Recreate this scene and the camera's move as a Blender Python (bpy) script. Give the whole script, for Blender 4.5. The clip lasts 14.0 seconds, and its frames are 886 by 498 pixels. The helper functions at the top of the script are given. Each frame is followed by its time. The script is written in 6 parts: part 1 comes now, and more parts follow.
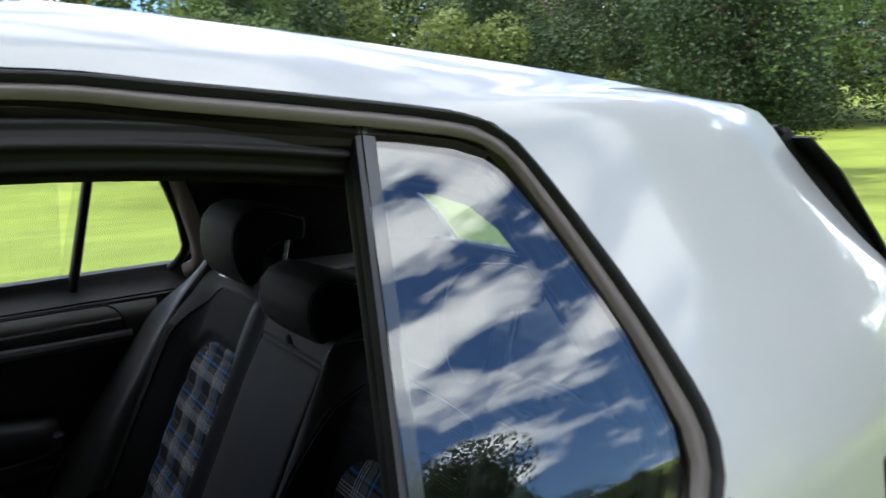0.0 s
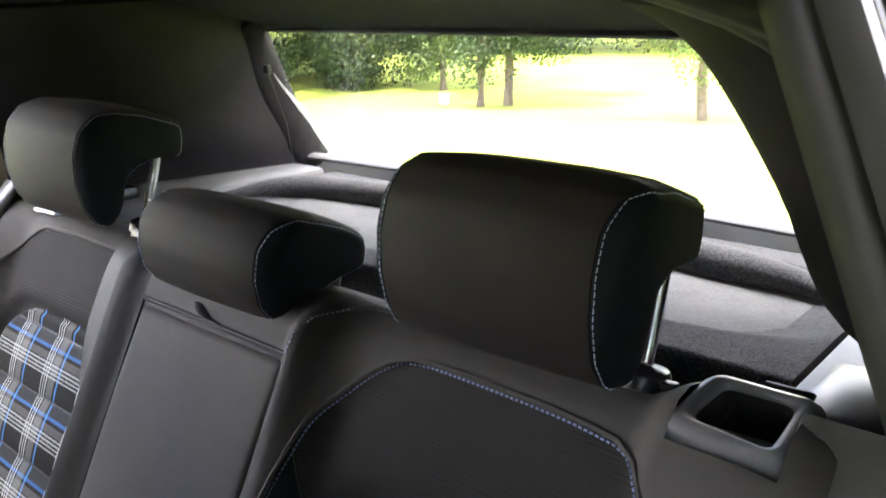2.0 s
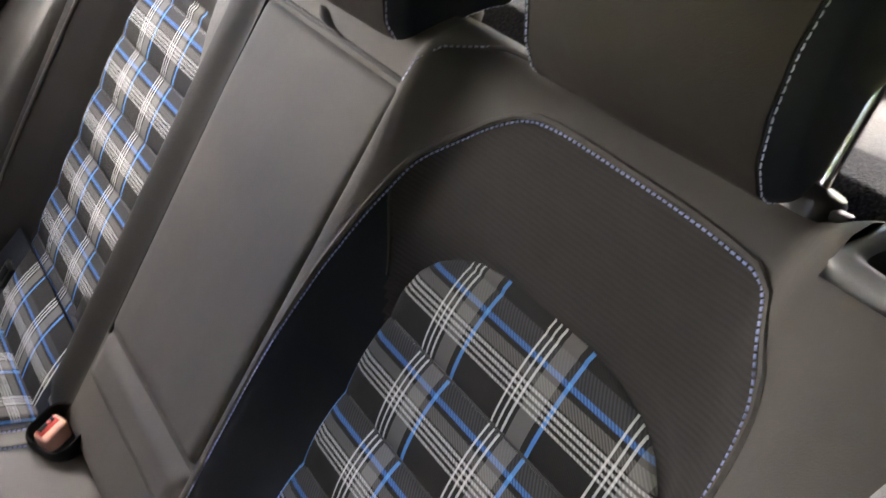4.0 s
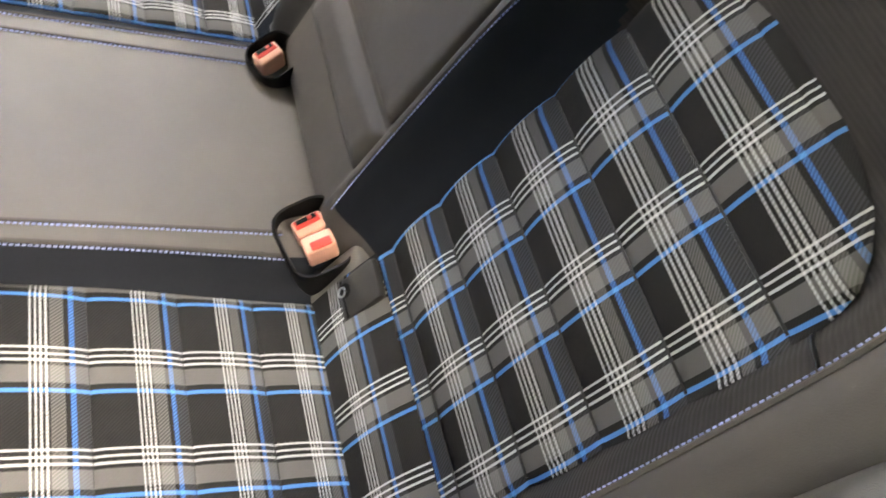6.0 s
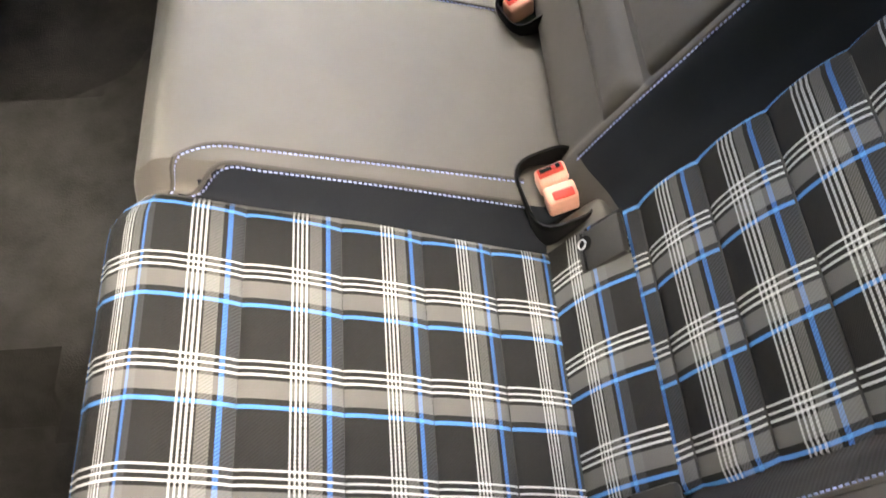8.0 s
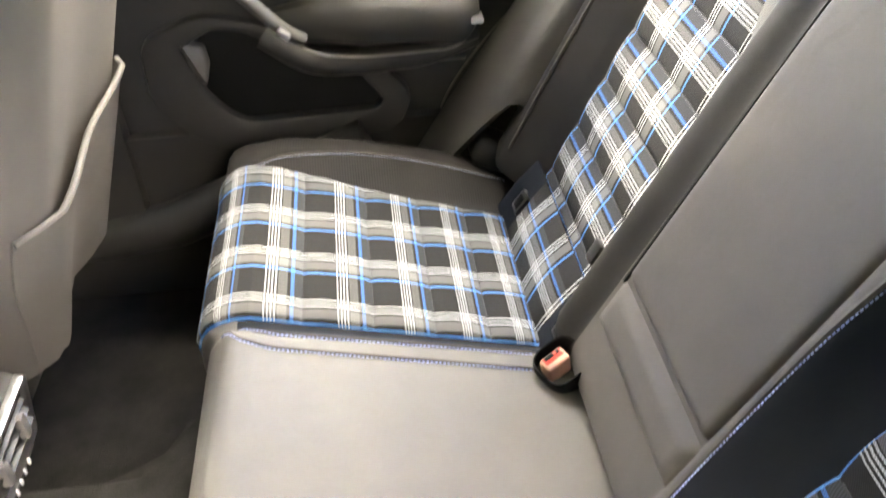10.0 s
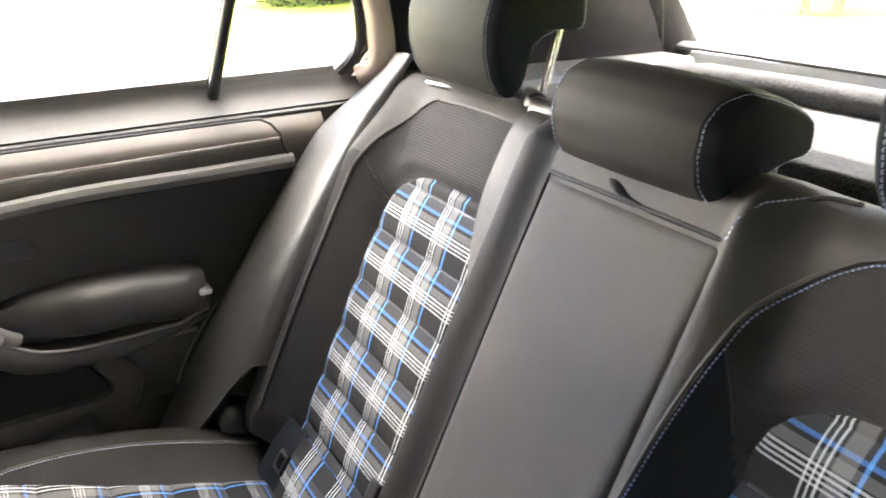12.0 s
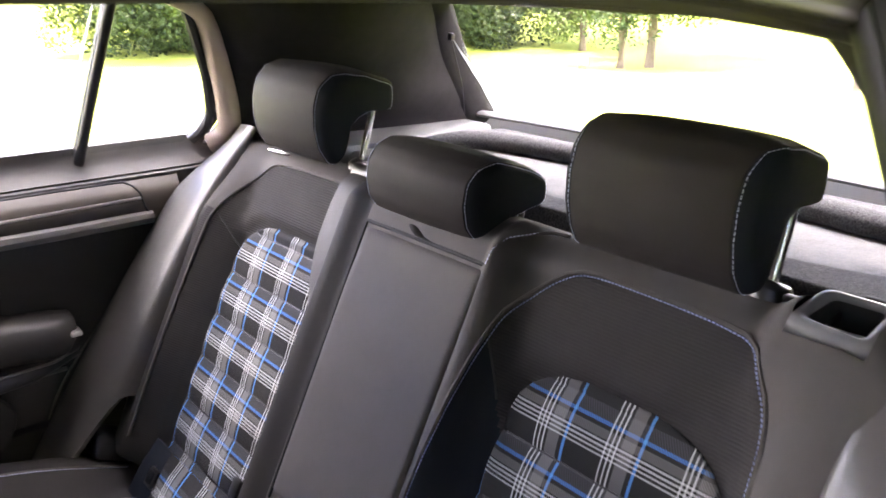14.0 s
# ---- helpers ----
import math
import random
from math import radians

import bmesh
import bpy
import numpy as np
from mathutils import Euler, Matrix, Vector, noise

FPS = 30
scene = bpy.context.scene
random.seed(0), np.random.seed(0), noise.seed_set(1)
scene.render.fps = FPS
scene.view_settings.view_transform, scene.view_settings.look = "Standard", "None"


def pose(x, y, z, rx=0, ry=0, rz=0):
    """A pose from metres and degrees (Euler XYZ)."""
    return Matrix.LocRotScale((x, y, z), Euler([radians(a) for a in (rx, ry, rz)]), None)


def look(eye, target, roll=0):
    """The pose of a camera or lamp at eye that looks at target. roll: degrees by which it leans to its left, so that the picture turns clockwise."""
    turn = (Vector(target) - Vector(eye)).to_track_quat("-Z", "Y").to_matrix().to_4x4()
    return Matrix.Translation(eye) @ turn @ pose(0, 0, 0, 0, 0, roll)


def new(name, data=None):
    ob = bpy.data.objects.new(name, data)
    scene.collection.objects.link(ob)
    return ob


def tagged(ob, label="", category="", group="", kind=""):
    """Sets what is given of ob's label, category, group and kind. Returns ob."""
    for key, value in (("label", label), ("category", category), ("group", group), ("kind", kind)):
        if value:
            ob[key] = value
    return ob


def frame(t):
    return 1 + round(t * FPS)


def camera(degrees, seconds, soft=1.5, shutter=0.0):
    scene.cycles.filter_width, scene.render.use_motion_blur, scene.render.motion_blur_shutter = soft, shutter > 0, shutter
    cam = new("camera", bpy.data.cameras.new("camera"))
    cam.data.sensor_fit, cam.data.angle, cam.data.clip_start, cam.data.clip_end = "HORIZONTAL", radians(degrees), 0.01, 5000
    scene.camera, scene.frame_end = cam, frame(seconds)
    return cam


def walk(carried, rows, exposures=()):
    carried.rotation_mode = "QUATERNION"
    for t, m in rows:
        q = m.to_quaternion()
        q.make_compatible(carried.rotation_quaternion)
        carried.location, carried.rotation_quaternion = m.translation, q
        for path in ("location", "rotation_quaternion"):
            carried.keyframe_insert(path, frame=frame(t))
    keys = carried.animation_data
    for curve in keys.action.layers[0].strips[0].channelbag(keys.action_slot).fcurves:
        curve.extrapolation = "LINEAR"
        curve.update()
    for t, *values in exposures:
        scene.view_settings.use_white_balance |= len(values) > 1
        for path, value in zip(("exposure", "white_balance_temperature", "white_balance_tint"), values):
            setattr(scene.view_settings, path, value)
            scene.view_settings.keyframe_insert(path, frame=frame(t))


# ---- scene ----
cam = camera(56.7, 14.0, 1.6, 0.4)
PATH = [
    (0, (-0.246, -1.197, 1.395), (0.81, 0.465, 1.047), -2.8),
    (0.2, (-0.241, -1.095, 1.39), (0.881, 0.522, 1.036), -2.8),
    (0.5, (-0.23, -0.96, 1.38), (0.998, 0.572, 1.004), -2.5),
    (0.8, (-0.27, -0.87, 1.378), (1.092, 0.54, 0.982), -2.7),
    (1, (-0.289, -0.816, 1.364), (1.142, 0.522, 0.965), -2.2),
    (1.5, (-0.266, -0.735, 1.337), (1.226, 0.518, 0.885), -1.5),
    (2, (-0.227, -0.703, 1.334), (1.233, 0.547, 0.781), -0.1),
    (2.5, (-0.191, -0.682, 1.325), (1.198, 0.569, 0.613), 2.1),
    (2.7, (-0.179, -0.679, 1.319), (1.175, 0.579, 0.554), 2.9),
    (4.8, (-0.161, -0.646, 1.27), (0.757, 0.566, -0.029), 13.9),
    (5, (-0.163, -0.645, 1.272), (0.703, 0.53, -0.096), 14.8),
    (5.5, (-0.16, -0.635, 1.26), (0.578, 0.42, -0.27), 17.7),
    (6, (-0.168, -0.636, 1.251), (0.424, 0.365, -0.376), 18.8),
    (6.5, (-0.166, -0.636, 1.244), (0.267, 0.314, -0.462), 17.0),
    (7, (-0.171, -0.63, 1.235), (0.089, 0.275, -0.53), 11.4),
    (7.2, (-0.184, -0.637, 1.235), (0.034, 0.271, -0.533), 9.9),
    (9.3, (-0.237, -0.584, 1.252), (-0.159, 0.76, -0.227), -0.8),
    (9.5, (-0.229, -0.574, 1.256), (-0.152, 0.835, -0.162), -2.0),
    (10, (-0.244, -0.569, 1.274), (-0.099, 0.981, 0.019), -2.1),
    (10.5, (-0.249, -0.554, 1.279), (0.019, 1.12, 0.217), -3.5),
    (11, (-0.289, -0.547, 1.276), (0.209, 1.149, 0.339), -3.0),
    (11.5, (-0.325, -0.544, 1.29), (0.412, 1.094, 0.411), -1.8),
    (12, (-0.304, -0.579, 1.288), (0.59, 1.045, 0.537), -1.4),
    (12.5, (-0.307, -0.597, 1.323), (0.704, 0.972, 0.603), -1.1),
    (13, (-0.32, -0.634, 1.33), (0.823, 0.86, 0.649), -0.4),
    (13.5, (-0.35, -0.684, 1.339), (0.907, 0.722, 0.674), 0.6),
    (14, (-0.431, -0.816, 1.369), (0.791, 0.631, 0.724), 0.2),
]
EXPOSURES = [(0, 0.95, 6400, 9), (0.5, 1.2, 6400, 10), (1.0, 3.35, 6600, 8), (1.5, 3.75, 7200, 11), (2.0, 4.0, 7350, 20), (2.5, 3.7, 7250, 31), (2.7, 3.7, 7350, 30), (4.8, 5.1, 9000, 18), (5.5, 4.92, 9000, 17), (6.3, 4.8, 9050, 17), (7.2, 4.85, 9100, 16), (9.5, 5.55, 9300, 15),
             (11.0, 5.65, 8900, 16), (11.5, 5.55, 8700, 17), (12.0, 5.3, 8400, 18), (12.5, 5.0, 8100, 21), (13.4, 4.75, 7700, 28), (14.0, 4.6, 7600, 30)]
walk(cam, [(t, look(eye, target, roll)) for t, eye, target, roll in PATH], EXPOSURES)

# ---- world and sun ----
SUN_AZ, SUN_EL = math.atan2(0.03, -1.0), radians(62)
world = bpy.data.worlds.new("sky")
scene.world = world
world.use_nodes = True
wn, wl = world.node_tree.nodes, world.node_tree.links
sky = wn.new("ShaderNodeTexSky")
sky.sky_type, sky.sun_disc, sky.sun_elevation = "NISHITA", False, SUN_EL
sky.sun_rotation = math.pi / 2 - SUN_AZ
wco = wn.new("ShaderNodeTexCoord")
wmap = wn.new("ShaderNodeMapping")
wmap.inputs["Scale"].default_value = (1.6, 1.6, 4.5)
wl.new(wco.outputs["Generated"], wmap.inputs["Vector"])
cloud = wn.new("ShaderNodeTexNoise")
cloud.inputs["Scale"].default_value, cloud.inputs["Detail"].default_value, cloud.inputs["Roughness"].default_value = 1.9, 9, 0.58
wl.new(wmap.outputs[0], cloud.inputs["Vector"])
cr = wn.new("ShaderNodeValToRGB")
cr.color_ramp.elements[0].position, cr.color_ramp.elements[1].position = 0.46, 0.56
wl.new(cloud.outputs["Fac"], cr.inputs[0])
clear = wn.new("ShaderNodeMixRGB")
clear.blend_type = "MULTIPLY"
clear.inputs["Fac"].default_value, clear.inputs["Color2"].default_value = 1.0, (0.40, 0.52, 0.72, 1)
wl.new(sky.outputs[0], clear.inputs["Color1"])
wmix = wn.new("ShaderNodeMixRGB")
wmix.inputs["Color2"].default_value = (10.0, 10.2, 10.6, 1)
wl.new(cr.outputs["Color"], wmix.inputs["Fac"])
wl.new(clear.outputs[0], wmix.inputs["Color1"])
wl.new(wmix.outputs[0], wn["Background"].inputs["Color"])
wn["Background"].inputs["Strength"].default_value = 0.22
sun = new("sun", bpy.data.lights.new("sun", "SUN"))
sun.data.energy, sun.data.angle, sun.data.color = 3.4, radians(0.53), (1.0, 0.95, 0.86)
sun.matrix_world = look((0, 0, 0), (-math.cos(SUN_AZ) * math.cos(SUN_EL), -math.sin(SUN_AZ) * math.cos(SUN_EL), -math.sin(SUN_EL)))


# ---- materials ----
def mat(name, colour, rough=0.5, metal=0.0, spec=0.5, coat=0.0, sheen=0.0):
    m = bpy.data.materials.new(name)
    m.use_nodes = True
    p = m.node_tree.nodes["Principled BSDF"]
    p.inputs["Base Color"].default_value = (*colour, 1)
    p.inputs["Roughness"].default_value, p.inputs["Metallic"].default_value = rough, metal
    p.inputs["Specular IOR Level"].default_value, p.inputs["Coat Weight"].default_value = spec, coat
    p.inputs["Sheen Weight"].default_value = sheen
    return m


def node(m, kind, **inputs):
    n = m.node_tree.nodes.new(kind)
    for k, v in inputs.items():
        n.inputs[k.replace("_", " ")].default_value = v
    return n


def link(m, a, b):
    m.node_tree.links.new(a, b)


def mottle(m, scale, amount, bump=0.0, fine=0.0, fine_scale=900, stretch=(1, 1, 1), soft=0.0):
    """Two scales of colour variation and a fine relief on the object's own coordinates."""
    p = m.node_tree.nodes["Principled BSDF"]
    co = m.node_tree.nodes.new("ShaderNodeTexCoord")
    mp = node(m, "ShaderNodeMapping", Scale=stretch)
    link(m, co.outputs["Object"], mp.inputs["Vector"])
    big = node(m, "ShaderNodeTexNoise", Scale=scale, Detail=6.0, Roughness=0.6)
    link(m, mp.outputs[0], big.inputs["Vector"])
    ramp = m.node_tree.nodes.new("ShaderNodeMapRange")
    ramp.inputs["From Min"].default_value, ramp.inputs["From Max"].default_value = 0.3, 0.7
    ramp.inputs["To Min"].default_value, ramp.inputs["To Max"].default_value = 1 - amount, 1 + amount
    link(m, big.outputs["Fac"], ramp.inputs["Value"])
    mul = m.node_tree.nodes.new("ShaderNodeMixRGB")
    mul.blend_type = "MULTIPLY"
    mul.inputs["Fac"].default_value = 1
    if p.inputs["Base Color"].is_linked:
        link(m, p.inputs["Base Color"].links[0].from_socket, mul.inputs["Color1"])
    else:
        mul.inputs["Color1"].default_value = p.inputs["Base Color"].default_value
    link(m, ramp.outputs[0], mul.inputs["Color2"])
    link(m, mul.outputs[0], p.inputs["Base Color"])
    if bump or fine:
        small = node(m, "ShaderNodeTexNoise", Scale=fine_scale, Detail=2.0)
        link(m, mp.outputs[0], small.inputs["Vector"])
        b = node(m, "ShaderNodeBump", Strength=fine or bump, Distance=0.001)
        link(m, small.outputs["Fac"], b.inputs["Height"])
        link(m, b.outputs[0], p.inputs["Normal"])
        if soft:
            # slack, slightly puckered cover
            wide = node(m, "ShaderNodeTexNoise", Scale=17.0, Detail=3.0, Roughness=0.55, Distortion=0.6)
            link(m, mp.outputs[0], wide.inputs["Vector"])
            b2 = node(m, "ShaderNodeBump", Strength=soft, Distance=0.006)
            link(m, wide.outputs["Fac"], b2.inputs["Height"])
            link(m, b2.outputs[0], b.inputs["Normal"])
    return m


def ribbed(m, scale, strength):
    """Fine woven ribs across the cloth, from its UV in metres."""
    p = m.node_tree.nodes["Principled BSDF"]
    uv = m.node_tree.nodes.new("ShaderNodeUVMap")
    w = node(m, "ShaderNodeTexWave", Scale=scale, Distortion=0.4, Detail=1.0)
    w.bands_direction = "Y"
    link(m, uv.outputs[0], w.inputs["Vector"])
    b = node(m, "ShaderNodeBump", Strength=strength, Distance=0.0015)
    link(m, w.outputs["Fac"], b.inputs["Height"])
    link(m, b.outputs[0], p.inputs["Normal"])
    c = p.inputs["Base Color"].default_value[:]
    two = m.node_tree.nodes.new("ShaderNodeMixRGB")
    two.inputs["Color1"].default_value = (c[0] * 0.92, c[1] * 0.92, c[2] * 0.92, 1)
    two.inputs["Color2"].default_value = (c[0] * 1.08, c[1] * 1.08, c[2] * 1.08, 1)
    link(m, w.outputs["Fac"], two.inputs["Fac"])
    link(m, two.outputs[0], p.inputs["Base Color"])
    return m


PU, PV = 0.093, 0.081


def plaid():
    """Woven tartan on UV in metres: u across the seat, v along it."""
    m = mat("tartan_cloth", (0.02, 0.02, 0.022), 0.75, spec=0.2)
    p = m.node_tree.nodes["Principled BSDF"]
    uv = m.node_tree.nodes.new("ShaderNodeUVMap")
    sep = m.node_tree.nodes.new("ShaderNodeSeparateXYZ")
    link(m, uv.outputs[0], sep.inputs[0])

    def bands(socket, period, marks, hue):
        d = node(m, "ShaderNodeMath")
        d.operation = "DIVIDE"
        d.inputs[1].default_value = period
        link(m, socket, d.inputs[0])
        fr = m.node_tree.nodes.new("ShaderNodeMath")
        fr.operation = "FRACT"
        link(m, d.outputs[0], fr.inputs[0])
        r = m.node_tree.nodes.new("ShaderNodeValToRGB")
        r.color_ramp.interpolation = "CONSTANT"
        e = r.color_ramp.elements
        e[0].position, e[0].color = 0.0, (*hue, 1)
        e[1].position, e[1].color = marks[0][0], (*marks[0][1], 1)
        for q, c in marks[1:]:
            e.new(q).color = (*c, 1)
        link(m, fr.outputs[0], r.inputs[0])
        return r

    D, W, G, B = (0.0085, 0.0085, 0.0084), (0.48, 0.48, 0.47), (0.108, 0.106, 0.100), (0.045, 0.205, 0.50)
    GV, BV = (0.115, 0.112, 0.104), (0.038, 0.165, 0.44)
    K = (0.036, 0.038, 0.042)
    ru = bands(sep.outputs[0], PU, [(0.278, W), (0.300, D), (0.344, W), (0.366, D), (0.410, W), (0.432, D), (0.470, G), (0.645, D), (0.706, B), (0.746, D)], D)
    rv = bands(sep.outputs[1], PV, [(0.486, W), (0.507, D), (0.532, W), (0.553, D), (0.578, W), (0.599, D), (0.624, W), (0.645, D), (0.665, GV), (0.79, D), (0.835, BV), (0.882, K)], D)
    # the twill lets the lengthwise threads through between the crosswise ones
    tw = node(m, "ShaderNodeTexWave", Scale=190.0)
    tw.bands_direction = "DIAGONAL"
    link(m, uv.outputs[0], tw.inputs["Vector"])
    half = node(m, "ShaderNodeMapRange")
    half.inputs["To Min"].default_value, half.inputs["To Max"].default_value = 0.4, 1.0
    link(m, tw.outputs["Fac"], half.inputs["Value"])
    dim = m.node_tree.nodes.new("ShaderNodeMixRGB")
    dim.blend_type = "MULTIPLY"
    dim.inputs["Fac"].default_value = 1
    link(m, rv.outputs[0], dim.inputs["Color1"])
    link(m, half.outputs[0], dim.inputs["Color2"])
    mix = m.node_tree.nodes.new("ShaderNodeMixRGB")
    mix.blend_type = "SCREEN"
    mix.inputs["Fac"].default_value = 1
    link(m, ru.outputs[0], mix.inputs["Color1"])
    link(m, dim.outputs[0], mix.inputs["Color2"])
    link(m, mix.outputs[0], p.inputs["Base Color"])
    b = node(m, "ShaderNodeBump", Strength=0.35, Distance=0.0006)
    link(m, tw.outputs["Fac"], b.inputs["Height"])
    link(m, b.outputs[0], p.inputs["Normal"])
    return m


def glass(name, tint, base=0.03):
    m = bpy.data.materials.new(name)
    m.use_nodes = True
    t = m.node_tree
    t.nodes.remove(t.nodes["Principled BSDF"])
    clear = t.nodes.new("ShaderNodeBsdfTransparent")
    clear.inputs[0].default_value = (*tint, 1)
    shine = t.nodes.new("ShaderNodeBsdfGlossy")
    shine.inputs["Roughness"].default_value = 0.0
    lw = t.nodes.new("ShaderNodeLayerWeight")
    lw.inputs["Blend"].default_value = 0.5
    pw = t.nodes.new("ShaderNodeMath")
    pw.operation = "POWER"
    pw.inputs[1].default_value = 4.0
    t.links.new(lw.outputs["Facing"], pw.inputs[0])
    fres = t.nodes.new("ShaderNodeMapRange")
    fres.inputs["To Min"].default_value = base
    t.links.new(pw.outputs[0], fres.inputs["Value"])
    mx = t.nodes.new("ShaderNodeMixShader")
    t.links.new(fres.outputs[0], mx.inputs[0])
    t.links.new(clear.outputs[0], mx.inputs[1])
    t.links.new(shine.outputs[0], mx.inputs[2])
    t.links.new(mx.outputs[0], t.nodes["Material Output"].inputs["Surface"])
    return m


TARTAN = plaid()
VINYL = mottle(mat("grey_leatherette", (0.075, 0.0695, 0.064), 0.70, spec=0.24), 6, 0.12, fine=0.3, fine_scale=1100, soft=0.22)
# VINYL's leatherette again, glossier, its colour lightened for light on the bench
LIT_BENCH_VINYL = mottle(mat("lit_grey_leatherette", (0.112, 0.103, 0.091), 0.50, spec=0.5), 6, 0.12, fine=0.3, fine_scale=1100, soft=0.18)
BOLSTER = mottle(mat("smooth_bolster_leatherette", (0.066, 0.063, 0.060), 0.34, spec=0.6), 6, 0.10, fine=0.25, fine_scale=1100, soft=0.12)
MESH = mottle(ribbed(mat("ribbed_black_cloth", (0.036, 0.034, 0.033), 0.8, spec=0.12), 75.0, 0.34), 9, 0.10)
# cloth of headrest ends and strip ends; also paints shade on inner bolsters
CLOTH_AND_SHADE = mottle(mat("black_cloth_and_shade", (0.0135, 0.0165, 0.0215), 0.7, spec=0.12), 8, 0.12, fine=0.3, fine_scale=1100, soft=0.2)
HEADCLOTH = mottle(mat("dark_headrest_cloth", (0.027, 0.0235, 0.0215), 0.7, spec=0.18), 8, 0.10, fine=0.3, fine_scale=1100, soft=0.25)
PLASTIC = mottle(mat("dark_grey_plastic", (0.026, 0.025, 0.0235), 0.5, spec=0.35), 10, 0.08, fine=0.25, fine_scale=1100)
SOFT_PLASTIC = mottle(mat("soft_grey_plastic", (0.12, 0.115, 0.108), 0.5), 8, 0.08, fine=0.2, fine_scale=1200)
SEAT_SHELL = mottle(mat("beige_grey_seat_back", (0.15, 0.14, 0.125), 0.6, spec=0.3), 6, 0.08, fine=0.25, fine_scale=1200)
DOOR_TRIM = mottle(mat("soft_door_trim", (0.088, 0.083, 0.078), 0.55, spec=0.4), 8, 0.10, fine=0.25, fine_scale=1000, soft=0.06)
DECOR = mottle(mat("bronze_decor", (0.060, 0.051, 0.042), 0.38, spec=0.5), 12, 0.12, fine=0.15, fine_scale=900)
PALE_TRIM = mottle(mat("pale_pillar_trim", (0.50, 0.39, 0.33), 0.6), 8, 0.06)
BLACK = mottle(mat("black_plastic", (0.012, 0.012, 0.012), 0.35), 20, 0.15)
# black sleeves and slots, and the painted shade of hollows and gaps
PIT = mottle(mat("black_plastic_and_hollow_shade", (0.004, 0.004, 0.004), 0.6, spec=0.2), 20, 0.15)
DOOR_SEAL = mottle(mat("layered_door_seal", (0.0105, 0.0085, 0.0088), 0.55, spec=0.35), 12, 0.12)
RUBBER = mottle(mat("rubber_seal", (0.016, 0.016, 0.017), 0.6), 30, 0.2)
FRAME_TRIM = mottle(mat("satin_window_frame", (0.19, 0.16, 0.145), 0.38), 12, 0.1)
BAR_TRIM = mottle(mat("satin_divider_bar", (0.125, 0.125, 0.137), 0.42), 12, 0.1)
RAIL = mottle(mat("satin_door_rail", (0.027, 0.0205, 0.0205), 0.55, spec=0.3), 12, 0.1)
SHELF_RIM = mottle(mottle(mat("dark_felt", (0.050, 0.050, 0.051), 0.95, spec=0.1, sheen=0.15), 330, 0.75), 25, 0.15, fine=1.0, fine_scale=420)
LINER = mottle(mat("black_headliner", (0.0175, 0.0160, 0.0172), 0.95, spec=0.2), 40, 0.15, fine=0.6, fine_scale=700)
CARPET = mottle(mat("black_carpet", (0.032, 0.031, 0.030), 0.95, spec=0.15), 14, 0.35, fine=1.0, fine_scale=420)
SHELF = mottle(mottle(mat("grey_felt", (0.135, 0.137, 0.134), 0.95, spec=0.1, sheen=0.1), 300, 0.22), 14, 0.18, fine=0.9, fine_scale=420)
CHROME = mat("chrome", (0.86, 0.86, 0.86), 0.20, 1.0)
SATIN = mottle(mat("satin_metal", (0.62, 0.61, 0.60), 0.28, 1.0), 25, 0.05)
RED = mottle(mat("red_button", (0.62, 0.05, 0.035), 0.4), 40, 0.1)
PALE_RED = mottle(mat("faded_red_plastic", (0.78, 0.40, 0.29), 0.45), 40, 0.10)
THREAD_BLUE = mottle(mat("blue_thread", (0.30, 0.36, 0.64), 0.7), 60, 0.2)
LEDGE = mottle(mat("pale_grey_plastic", (0.15, 0.15, 0.148), 0.5), 15, 0.08, fine=0.2, fine_scale=900)
BEZEL = mottle(mat("grey_bezel_plastic", (0.165, 0.165, 0.168), 0.30), 15, 0.08, fine=0.2, fine_scale=1100)
THREAD_PALE = mottle(mat("pale_thread", (0.44, 0.48, 0.64), 0.7), 60, 0.2)
EDGE_CLOTH = mottle(mat("plain_dark_cloth", (0.018, 0.017, 0.016), 0.65, spec=0.2), 9, 0.12, fine=0.3, fine_scale=1000, soft=0.2)
BELT = mottle(mat("belt_webbing", (0.050, 0.047, 0.043), 0.6), 40, 0.12, fine=0.5, fine_scale=900)
PAINT = mottle(mat("white_car_paint", (0.74, 0.75, 0.77), 0.28, coat=1.0), 3, 0.02)
PAINT.node_tree.nodes["Principled BSDF"].inputs["Coat Roughness"].default_value = 0.02
GLASS = glass("tinted_glass", (0.80, 0.83, 0.82), 0.11)
CLEAR = glass("clear_glass", (0.93, 0.95, 0.94))
BARK = mottle(mat("bark", (0.10, 0.075, 0.055), 0.9), 6, 0.35, fine=1.0, fine_scale=40)
GRASS = mottle(mat("lawn", (0.155, 0.200, 0.033), 0.9, spec=0.2), 0.25, 0.28, fine=0.6, fine_scale=30)
WHITE = mottle(mat("white_board", (0.8, 0.8, 0.8), 0.5), 5, 0.05)


